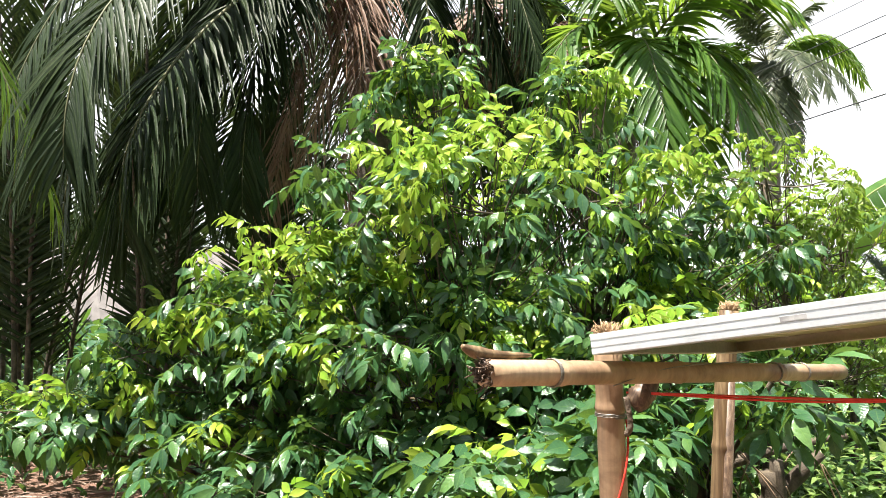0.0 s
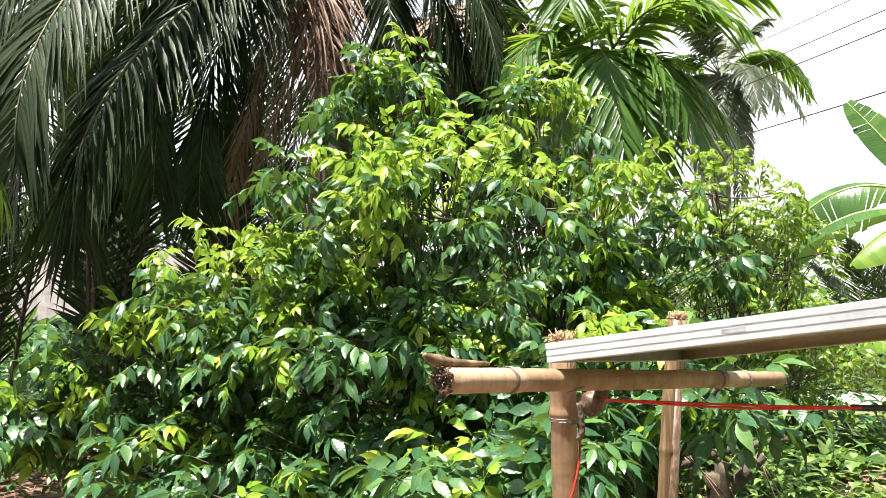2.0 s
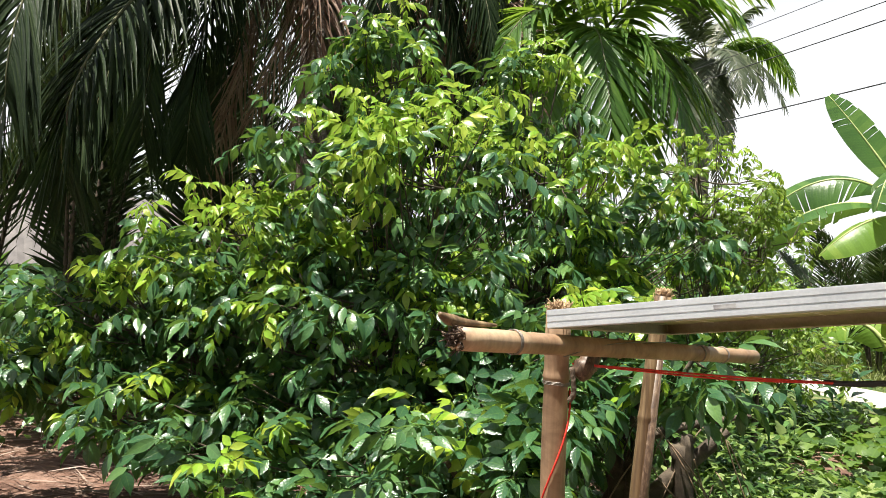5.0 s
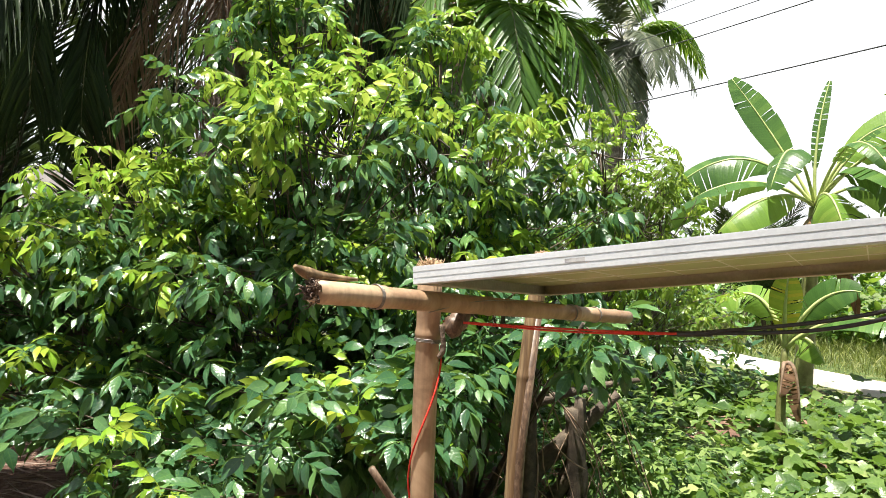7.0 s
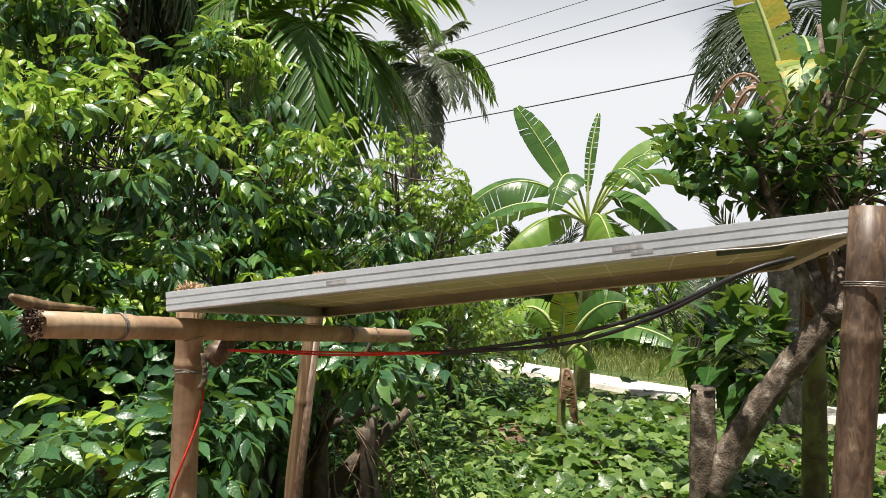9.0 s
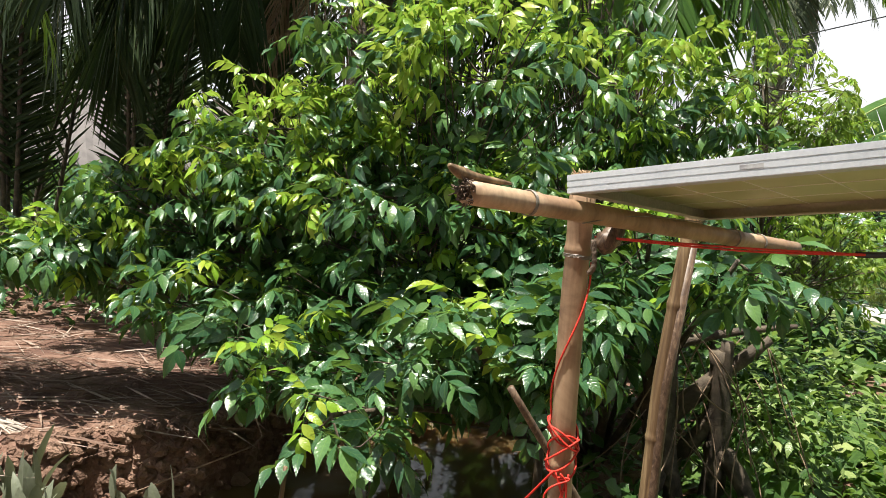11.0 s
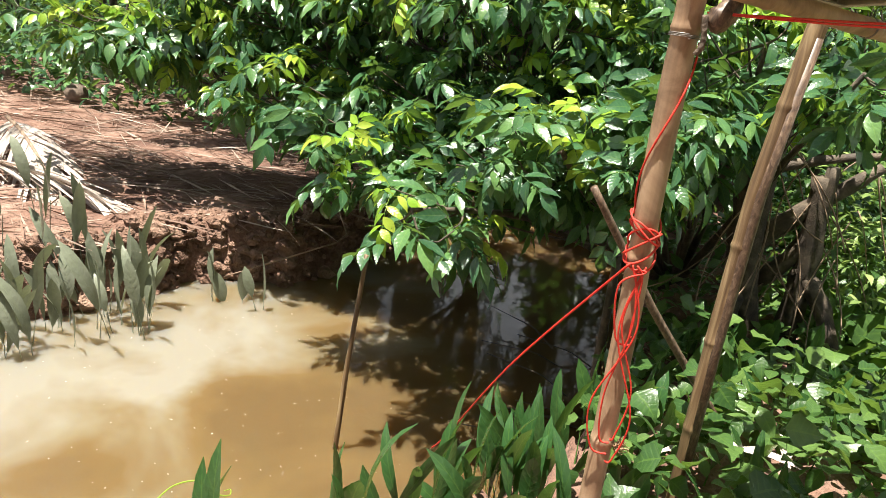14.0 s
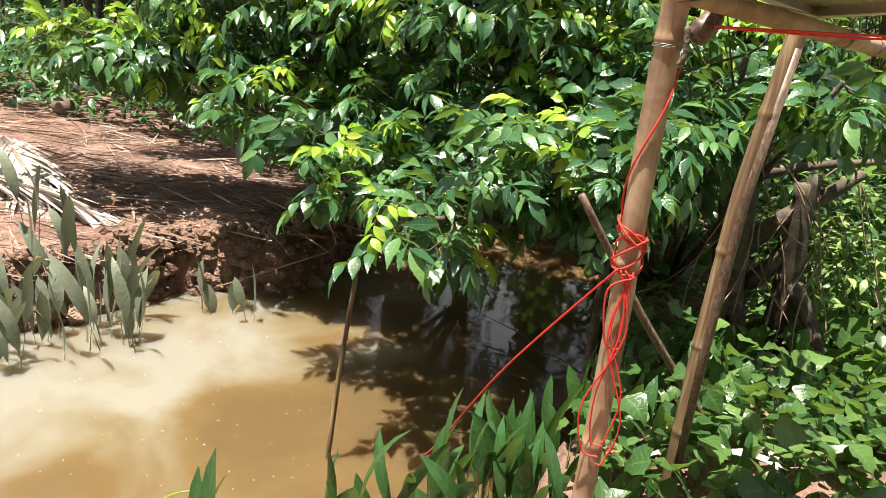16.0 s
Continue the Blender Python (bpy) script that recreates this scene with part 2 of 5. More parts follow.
M_DEAD = foliage("dead_palm_leaf", [(0.1, (0.1, 0.055, 0.04)), (0.5, (0.22, 0.13, 0.09)), (0.95, (0.4, 0.28, 0.2))], 0.6, 0.15, (0.4, 0.22, 0.1))
M_STRAW = foliage("dry_litter", [(0.1, (0.1, 0.055, 0.04)), (0.5, (0.2, 0.125, 0.09)), (0.9, (0.5, 0.42, 0.35))], 0.65, 0.05, (0.5, 0.35, 0.2))
M_BANANA = foliage("banana_leaf", [(0.1, (0.03, 0.08, 0.02)), (0.6, (0.06, 0.135, 0.03)), (0.95, (0.12, 0.21, 0.045))], 0.3, 0.22, (0.26, 0.42, 0.06), 1.5)
M_COVER = foliage("cover_leaf", [(0.1, (0.028, 0.062, 0.02)), (0.5, (0.07, 0.13, 0.035)), (0.9, (0.2, 0.29, 0.085))], 0.32, 0.28, (0.35, 0.6, 0.08))
M_WEED = foliage("weed_leaf", [(0.1, (0.016, 0.045, 0.014)), (0.5, (0.04, 0.09, 0.025)), (0.9, (0.13, 0.21, 0.055))], 0.32, 0.24, (0.33, 0.55, 0.07))
M_LANCE = foliage("lance_leaf", [(0.1, (0.014, 0.045, 0.016)), (0.5, (0.032, 0.088, 0.026)), (0.9, (0.1, 0.19, 0.045))], 0.24, 0.2, (0.28, 0.5, 0.07), spec=0.55)
# lightened copy of the cover leaf, with sunlight put into its colour
M_COVERLIT = foliage("pale_sunlit_cover_leaf", [(0.1, (0.1, 0.17, 0.05)), (0.5, (0.18, 0.26, 0.08)), (0.9, (0.34, 0.4, 0.16))], 0.35, 0.3, (0.4, 0.6, 0.1))
M_GRASS = foliage("dull_grass", [(0.1, (0.04, 0.055, 0.015)), (0.5, (0.1, 0.13, 0.03)), (0.9, (0.28, 0.27, 0.1))], 0.5, 0.25, (0.35, 0.45, 0.08))
M_DUSTY = foliage("silted_leaf", [(0.1, (0.08, 0.1, 0.06)), (0.45, (0.19, 0.21, 0.15)), (0.85, (0.46, 0.47, 0.4))], 0.38, 0.15, (0.25, 0.3, 0.1))
M_CITRUS = foliage("citrus_leaf", [(0.1, (0.012, 0.05, 0.012)), (0.5, (0.028, 0.075, 0.018)), (0.9, (0.08, 0.15, 0.03))], 0.26, 0.17, (0.35, 0.55, 0.06))
M_BARK = surface("bark", [(0.34, (0.035, 0.024, 0.016)), (0.48, (0.1, 0.072, 0.05)), (0.58, (0.18, 0.135, 0.1)), (0.68, (0.38, 0.34, 0.28))], 14, (0.75, 0.95), 0.45, dist=0.02, fine=80)
M_DARKWOOD = surface("dark_stem", [(0.3, (0.025, 0.018, 0.012)), (0.52, (0.075, 0.056, 0.038)), (0.7, (0.16, 0.125, 0.085))], 14, (0.6, 0.9), 0.5)
M_SOIL = surface("soil", [(0.3, (0.10, 0.055, 0.036)), (0.5, (0.2, 0.115, 0.078)), (0.72, (0.33, 0.215, 0.155))], 3.0, (0.8, 1.0), 0.9, fine=45, dist=0.04)
M_CONCRETE = surface("path_concrete", [(0.3, (0.42, 0.39, 0.35)), (0.7, (0.6, 0.57, 0.52))], 3, (0.8, 0.95), 0.3, fine=90)
M_FRAME = surface("aluminium", [(0.3, (0.52, 0.55, 0.59)), (0.7, (0.66, 0.69, 0.73))], 6, (0.4, 0.55), 0.06, 0.3, dist=0.002)
M_FRAMEIN = surface("dusty_frame", [(0.3, (0.42, 0.38, 0.3)), (0.7, (0.58, 0.54, 0.45))], 9, (0.6, 0.8), 0.1, 0.1, dist=0.002)
M_WIRE = surface("tie_wire", [(0.3, (0.16, 0.14, 0.12)), (0.7, (0.35, 0.32, 0.28))], 30, (0.4, 0.6), 0.2, 0.6)
M_ROPE = surface("red_cord", [(0.3, (0.5, 0.02, 0.012)), (0.7, (0.75, 0.05, 0.025))], 60, (0.5, 0.7), 0.5, fine=400, dist=0.003)
M_CABLE = surface("black_cable", [(0.3, (0.008, 0.008, 0.009)), (0.7, (0.02, 0.02, 0.022))], 30, (0.4, 0.6), 0.1)
M_COCO = surface("coconut_husk", [(0.3, (0.06, 0.04, 0.03)), (0.7, (0.2, 0.15, 0.11))], 12, (0.7, 0.9), 0.6, fine=80)
M_FRUIT = surface("green_rind", [(0.3, (0.03, 0.09, 0.015)), (0.7, (0.07, 0.16, 0.03))], 8, (0.4, 0.55), 0.4, fine=180, dist=0.003)


def bamboo_material(name, tones, stretch=None):
    m, nt, b, _ = material(name)
    n = noise_node(nt, 7, 6, dist=0.8)
    streak = noise_node(nt, 1.0, 4)
    if stretch:
        mp2 = nt.nodes.new("ShaderNodeMapping")
        mp2.inputs["Scale"].default_value = stretch
        nt.links.new(nt.nodes["Texture Coordinate"].outputs["Object"], mp2.inputs["Vector"])
        nt.links.new(mp2.outputs["Vector"], n.inputs["Vector"])
    tc = nt.nodes.new("ShaderNodeTexCoord")
    mp = nt.nodes.new("ShaderNodeMapping")
    mp.inputs["Scale"].default_value = (110, 110, 5)
    nt.links.new(tc.outputs["Object"], mp.inputs["Vector"])
    nt.links.new(mp.outputs["Vector"], streak.inputs["Vector"])
    c = ramp_node(nt, n.outputs["Fac"], tones)
    col = mix_node(nt, 0.35, c.outputs["Color"], streak.outputs["Fac"], "OVERLAY")
    nt.links.new(col, b.inputs["Base Color"])
    b.inputs["Roughness"].default_value = 0.5
    bump_node(nt, streak.outputs["Fac"], b, 0.25, 0.002)
    return m


M_BAMBOO = bamboo_material("bamboo", [(0.3, (0.15, 0.085, 0.05)), (0.5, (0.33, 0.215, 0.13)), (0.72, (0.5, 0.36, 0.23))])
M_BAMBOODARK = bamboo_material("weathered_bamboo", [(0.32, (0.055, 0.032, 0.018)), (0.5, (0.16, 0.1, 0.05)), (0.68, (0.36, 0.26, 0.14))], (6, 6, 0.35))
M_BROWNPOLE = bamboo_material("brown_bamboo", [(0.34, (0.05, 0.03, 0.02)), (0.5, (0.105, 0.066, 0.042)), (0.62, (0.16, 0.107, 0.07)), (0.74, (0.27, 0.2, 0.14))], (15, 15, 6))
M_FIBRE = surface("frayed_fibre", [(0.3, (0.3, 0.19, 0.1)), (0.7, (0.6, 0.44, 0.28))], 60, (0.8, 1.0), 0.5)


def water_material():
    m, nt, b, _ = material("muddy_water")
    n = noise_node(nt, 1.25, 4, 0.5, dist=0.4)
    tc = nt.nodes.new("ShaderNodeTexCoord")                  # the muddy colour turns paler towards -x
    sep = nt.nodes.new("ShaderNodeSeparateXYZ")
    nt.links.new(tc.outputs["Object"], sep.inputs[0])
    side_tone = nt.nodes.new("ShaderNodeMath")
    side_tone.operation = "MULTIPLY_ADD"
    side_tone.inputs[1].default_value = -0.2
    nt.links.new(sep.outputs["X"], side_tone.inputs[0])
    nt.links.new(n.outputs["Fac"], side_tone.inputs[2])
    c = ramp_node(nt, side_tone.outputs[0], [(0.54, (0.1, 0.066, 0.028)), (0.68, (0.12, 0.08, 0.033)), (0.76, (0.155, 0.125, 0.075)), (0.9, (0.2, 0.185, 0.148))])
    nt.links.new(c.outputs["Color"], b.inputs["Base Color"])
    b.inputs["Roughness"].default_value = 0.03
    b.inputs["IOR"].default_value = 1.33
    b.inputs["Subsurface Weight"].default_value = 0.85       # silt lets the light wander
    b.inputs["Subsurface Radius"].default_value = (0.55, 0.42, 0.26)
    b.inputs["Subsurface Scale"].default_value = 1.0
    rip = noise_node(nt, 9, 3, 0.5, dist=0.5)
    bump_node(nt, rip.outputs["Fac"], b, 0.06, 0.02)
    return m


M_WATER = water_material()


def ground_material():
    m, nt, b, _ = material("garden_soil")
    n = noise_node(nt, 2.2, 7, 0.65, dist=0.5)
    g = noise_node(nt, 38, 4)
    soil = ramp_node(nt, n.outputs["Fac"], [(0.3, (0.085, 0.042, 0.03)), (0.5, (0.18, 0.1, 0.07)), (0.72, (0.36, 0.24, 0.18))])
    turf = ramp_node(nt, n.outputs["Fac"], [(0.3, (0.035, 0.06, 0.015)), (0.5, (0.08, 0.13, 0.03)), (0.72, (0.2, 0.19, 0.08))])
    tc = nt.nodes.new("ShaderNodeTexCoord")
    mp = nt.nodes.new("ShaderNodeMapping")
    mp.inputs["Location"].default_value = (1.0, -2.0, 0)
    nt.links.new(tc.outputs["Object"], mp.inputs["Vector"])
    ln = nt.nodes.new("ShaderNodeVectorMath")
    ln.operation = "LENGTH"
    nt.links.new(mp.outputs["Vector"], ln.inputs[0])
    mr = nt.nodes.new("ShaderNodeMapRange")
    mr.inputs["From Min"].default_value, mr.inputs["From Max"].default_value = 9.0, 12.0
    nt.links.new(ln.outputs["Value"], mr.inputs["Value"])
    col = mix_node(nt, mr.outputs["Result"], soil.outputs["Color"], turf.outputs["Color"])
    nt.links.new(mix_node(nt, 0.45, col, g.outputs["Fac"], "OVERLAY"), b.inputs["Base Color"])
    b.inputs["Roughness"].default_value = 0.95
    add = nt.nodes.new("ShaderNodeMath")
    nt.links.new(n.outputs["Fac"], add.inputs[0])
    nt.links.new(g.outputs["Fac"], add.inputs[1])
    bump_node(nt, add.outputs[0], b, 1.0, 0.03)
    return m


M_GROUND = ground_material()

# ---- ground: one sheet with the ditch cut into it ----
DITCH = np.array([(-9, -2.0), (-1.75, 0.5), (-0.6, 1.28), (-0.1, 1.62), (0.28, 2.15), (0.5, 3.1), (0.75, 4.3), (0.65, 5.8), (-0.2, 6.1), (-0.95, 4.7), (-1.45, 3.65), (-1.95, 3.4), (-2.35, 2.6), (-9, 0.6)])
WATER_Z = -0.35


def ditch_depth(x, y):
    """Signed distance to the ditch's edge, positive inside."""
    x, y = np.asarray(x, float), np.asarray(y, float)
    inside = np.zeros(x.shape, bool)
    d = np.full(x.shape, 1e9)
    k = len(DITCH)
    for i in range(k):
        (x0, y0), (x1, y1) = DITCH[i], DITCH[(i + 1) % k]
        cross = (y0 > y) != (y1 > y)
        inside ^= cross & (x < (x1 - x0) * (y - y0) / (y1 - y0 + 1e-12) + x0)
        t = np.clip(((x - x0) * (x1 - x0) + (y - y0) * (y1 - y0)) / ((x1 - x0) ** 2 + (y1 - y0) ** 2), 0, 1)
        d = np.minimum(d, np.hypot(x - x0 - t * (x1 - x0), y - y0 - t * (y1 - y0)))
    return np.where(inside, d, -d)


def lumps(x, y, scale, seed):
    r = np.random.default_rng(seed)
    out = np.zeros(np.shape(x))
    for k in range(14):
        a, s = r.uniform(0, 6.28), scale * r.uniform(0.6, 2.6)
        out += np.sin((np.cos(a) * x + np.sin(a) * y) * s + r.uniform(0, 6.28)) / (s / scale)
    return out / 6


def ground_z(x, y):
    d = ditch_depth(x, y)
    wob = d + 0.05 * lumps(x, y, 9, 3) + 0.03 * lumps(x, y, 24, 4)
    cut = np.clip((wob + 0.10) / 0.22, 0, 1)
    z = -0.75 * cut * cut * (3 - 2 * cut)
    near = np.exp(-np.clip(np.hypot(x, y - 3), 0, 60) ** 2 / 90)
    z = z + (0.035 * lumps(x, y, 4, 5) + 0.02 * lumps(x, y, 17, 6)) * near * (1 - cut)
    edge = np.exp(-((d + 0.05) / 0.16) ** 2)
    return z + edge * (0.05 * lumps(x, y, 26, 8) + 0.05 * lumps(x, y, 62, 9))


def axis_steps(lo, hi, step):
    core = np.arange(lo, hi + step / 2, step)
    out = np.cumsum(step * 1.28 ** np.arange(1, 37))
    return np.concatenate([lo - out[::-1], core, hi + out])


gx, gy = axis_steps(-5.0, 2.5, 0.03), axis_steps(0.2, 6.8, 0.03)
GX, GY = np.meshgrid(gx, gy)
GZ = ground_z(GX, GY)
gv = np.stack([GX, GY, GZ], -1).reshape(-1, 3)
ii, jj = np.meshgrid(np.arange(len(gy) - 1), np.arange(len(gx) - 1), indexing="ij")
a0 = (ii * len(gx) + jj).ravel()
gf = np.stack([a0, a0 + 1, a0 + 1 + len(gx), a0 + len(gx)], 1)
tagged(Fast().put((gv, gf), np.eye(4)).ob("ground", M_GROUND), "reddish brown garden soil with a crumbling ditch bank", "ground", kind="structure")
wm = Mesher()
wv = [(x, y, WATER_Z) for x, y in DITCH + (DITCH - DITCH.mean(0)) * 0.12]
wm.add(wv, [tuple(range(len(wv)))])
tagged(wm.ob("water", M_WATER, smooth=False), "still muddy brown water in a garden ditch", "water", kind="structure")


# ---- bamboo stand with the solar panel ----
def culm(pts, r, nodes, mat_seg=14, taper=0.92):
    """A bamboo pole: smooth between its swollen nodes."""
    pts = np.asarray(pts, float)
    seg = np.r_[0, np.cumsum(np.linalg.norm(np.diff(pts, axis=0), axis=1))]
    us = set(np.linspace(0, 1, 24).tolist())
    for n in nodes:
        us |= {n - 0.012, n - 0.004, n, n + 0.004, n + 0.012}
    us = np.array(sorted(u for u in us if 0 <= u <= 1))
    p = np.stack([np.interp(us * seg[-1], seg, pts[:, k]) for k in range(3)], 1)
    rr = r * (1 - (1 - taper) * us)
    for n in nodes:
        rr = rr * (1 + 0.10 * np.exp(-((us - n) / 0.005) ** 2) - 0.05 * np.exp(-((us - n - 0.009) / 0.004) ** 2))
    return Mesher().tube(p, rr, mat_seg, wob=0.015)


def fray(centre, r, n=210, up=(0, 0, 1)):
    """Frayed fibres at a sawn or beaten bamboo end."""
    m = Mesher()
    up = np.asarray(up, float)
    for _ in range(n):
        o = rng.normal(0, 1, 3)
        o /= np.linalg.norm(o)
        b = np.asarray(centre) + r * 0.8 * (o - up * (o @ up)) * rng.uniform(0, 1)
        tip = b + up * rng.uniform(0.003, 0.022) + (o - 0.5 * up * (o @ up)) * r * rng.uniform(0.2, 0.7)
        m.tube([b, (b + tip) / 2 + rng.normal(0, 0.004, 3), tip], [0.0017, 0.0014, 0.0007], 4)
    return m


def wire_loop(c, axis, r, turns=2, thick=0.0011):
    b = basis(axis)
    t = np.linspace(0, 2 * np.pi * turns, 20 * turns)
    pts = np.asarray(c) + r * (np.cos(t)[:, None] * b[:3, 1] + np.sin(t)[:, None] * b[:3, 2]) + (t / t[-1] - 0.5)[:, None] * b[:3, 0] * 0.008
    return Mesher().tube(pts, thick, 5)


BAR_L, BAR_R = np.array([0.092, 1.03, 1.542]), np.array([0.925, 1.83, 1.474])
POST1 = np.array([(0.310, 1.365, 1.585), (0.315, 1.385, 1.47), (0.322, 1.387, 1.2), (0.340, 1.389, 0.85), (0.353, 1.392, 0.35), (0.36, 1.395, -0.1)])
POST2 = np.array([(0.652, 1.775, 1.625), (0.636, 1.775, 1.46), (0.612, 1.775, 1.08), (0.616, 1.78, 0.66), (0.634, 1.78, 0.12), (0.64, 1.78, -0.1)])
POST3 = np.array([(1.103, 0.513, 1.757), (1.072, 0.522, 1.0), (1.03, 0.532, -0.1)])
stand = thing("bamboo_stand", "rough stand of tan bamboo poles tied with wire", "stand", (0.39, 1.5, 0))
place(culm(POST1, 0.027, [0.085, 0.36, 0.63, 0.9]).ob("post", M_BAMBOO), stand)
place(culm(POST2, 0.0235, [0.19, 0.4, 0.56, 0.72, 0.9]).ob("post", M_BAMBOODARK, label="streaked dark and pale split bamboo post"), stand)
place(culm(POST3, 0.0235, [0.09, 0.36, 0.62, 0.85]).ob("post", M_BROWNPOLE, label="thick weathered brown bamboo post"), stand)
place(culm(np.linspace(BAR_L, BAR_R, 5), 0.0205, [0.14, 0.42, 0.74, 0.93]).ob("crossbar", M_BAMBOO, label="pale tan bamboo crossbar"), stand)
place(fray(POST1[0], 0.025).ob("frayed_end", M_FIBRE), stand)
place(fray(POST2[0], 0.021).ob("frayed_end", M_FIBRE), stand)
place(fray(BAR_L + (BAR_R - BAR_L) * 0.004, 0.023, 120, (BAR_L - BAR_R) / 1.15).ob("frayed_end", M_BROWNPOLE, label="dark ragged bamboo end"), stand)

# the panel lies with its short side along the crossbar
P0 = np.array([0.268, 1.215, 1.556])
LONG = np.array([0.80, -0.60, 0.158])
LONG /= np.linalg.norm(LONG)
SHORT = np.array([0.605, 0.80, -0.05])
SHORT -= LONG * (SHORT @ LONG)
SHORT /= np.linalg.norm(SHORT)
NORM = np.cross(SHORT, LONG) * -1
if NORM[2] < 0:
    NORM = -NORM
PL, PW, PT = 1.13, 0.62, 0.035


def on_panel(u, v, w):
    return P0 + LONG * u + SHORT * v + NORM * w


def glass_cells():
    m, nt, b, out = material("panel_back")
    n = noise_node(nt, 6, 4)
    c = ramp_node(nt, n.outputs["Fac"], [(0.3, (0.58, 0.6, 0.3)), (0.7, (0.7, 0.7, 0.4))])
    nt.links.new(c.outputs["Color"], b.inputs["Base Color"])
    b.inputs["Roughness"].default_value = 0.35
    t = nt.nodes.new("ShaderNodeBsdfTranslucent")
    t.inputs["Color"].default_value = (0.4, 0.38, 0.17, 1)
    ms = nt.nodes.new("ShaderNodeMixShader")
    ms.inputs[0].default_value = 0.22
    nt.links.new(b.outputs[0], ms.inputs[1])
    nt.links.new(t.outputs[0], ms.inputs[2])
    nt.links.new(ms.outputs[0], out.inputs["Surface"])
    return m


M_CELL = glass_cells()
M_GRIDLINE = surface("backsheet_line", [(0.3, (0.8, 0.79, 0.68)), (0.7, (0.9, 0.89, 0.8))], 12, (0.5, 0.6), 0.05)
panel = thing("solar_panel", "tilted solar panel with grey aluminium frame on bamboo poles", "solar panel", tuple(P0))
for (u0, v0), (u1, v1), nm in (((0, 0), (PL, 0), "frame_rail"), ((0, PW), (PL, PW), "frame_rail"), ((0, 0), (0, PW), "frame_rail"), ((PL, 0), (PL, PW), "frame_rail")):
    lengthwise = v0 == v1
    m = Mesher()
    inn = 1 if (v0 == 0 if lengthwise else u0 == 0) else -1
    off = 0.0 if lengthwise else 0.004

    def bar(w0, w1, depth0, depth1):
        if lengthwise:
            c = on_panel(PL / 2, v0 + inn * (depth0 + depth1) / 2, (w0 + w1) / 2)
            m.box(c, LONG * PL / 2, SHORT * (depth1 - depth0) / 2, NORM * (w1 - w0) / 2)
        else:
            c = on_panel(u0 + inn * (depth0 + depth1) / 2, PW / 2, (w0 + w1) / 2)
            m.box(c, LONG * (depth1 - depth0) / 2, SHORT * (PW / 2 - 0.0035), NORM * (w1 - w0) / 2)

    bar(0, PT, off, off + 0.0025)
    bar(0, 0.0022, off + 0.0025, 0.026)
    bar(PT - 0.002, PT, off + 0.0025, 0.011)
    if lengthwise and v0 == 0:
        for w0, w1 in ((0.0012, 0.0095), (0.0125, 0.0215), (0.0245, PT - 0.001)):    # raised bands with grooves between
            m.box(on_panel(PL / 2, -0.0009, (w0 + w1) / 2), LONG * PL / 2, SHORT * 0.0009, NORM * (w1 - w0) / 2)
    place(m.ob(nm, M_FRAME if lengthwise and v0 == 0 else M_FRAMEIN, smooth=False), panel)
M_SMUDGE = surface("label_residue", [(0.4, (0.26, 0.26, 0.27)), (0.6, (0.42, 0.42, 0.43))], 60, (0.6, 0.8), 0.1)
for u, w, hw in ((0.33, 0.017, 0.018), (0.80, 0.018, 0.022), (0.82, 0.009, 0.016)):
    place(Mesher().box(on_panel(u, -0.0021, w), LONG * hw, SHORT * 0.0002, NORM * 0.0034).ob("label_residue", M_SMUDGE, smooth=False), panel)
m = Mesher().box(on_panel(PL / 2, PW / 2, PT - 0.007), LONG * (PL / 2 - 0.004), SHORT * (PW / 2 - 0.004), NORM * 0.0025)
place(m.ob("backsheet", M_CELL, label="olive backsheet", smooth=False), panel)
M_SILICON = surface("solar_cell", [(0.3, (0.008, 0.012, 0.035)), (0.7, (0.015, 0.022, 0.06))], 14, (0.12, 0.2), 0.02)
for i in range(9):
    for j in range(4):
        c = on_panel(0.012 + (PL - 0.024) * (i + 0.5) / 9, 0.012 + (PW - 0.024) * (j + 0.5) / 4, PT - 0.0034)
        place(Mesher().box(c, LONG * ((PL - 0.024) / 18 - 0.002), SHORT * ((PW - 0.024) / 8 - 0.002), NORM * 0.0006).ob("solar_cell", M_SILICON, smooth=False), panel)
for k in range(1, 9):
    u = PL * k / 9
    place(Mesher().box(on_panel(u, PW / 2, PT - 0.0102), LONG * 0.0012, SHORT * (PW / 2 - 0.01), NORM * 0.0006).ob("grid_line", M_GRIDLINE, smooth=False), panel)
for k in range(1, 4):
    v = PW * k / 4
    place(Mesher().box(on_panel(PL / 2, v, PT - 0.0104), LONG * (PL / 2 - 0.01), SHORT * 0.0012, NORM * 0.0006).ob("grid_line", M_GRIDLINE, smooth=False), panel)


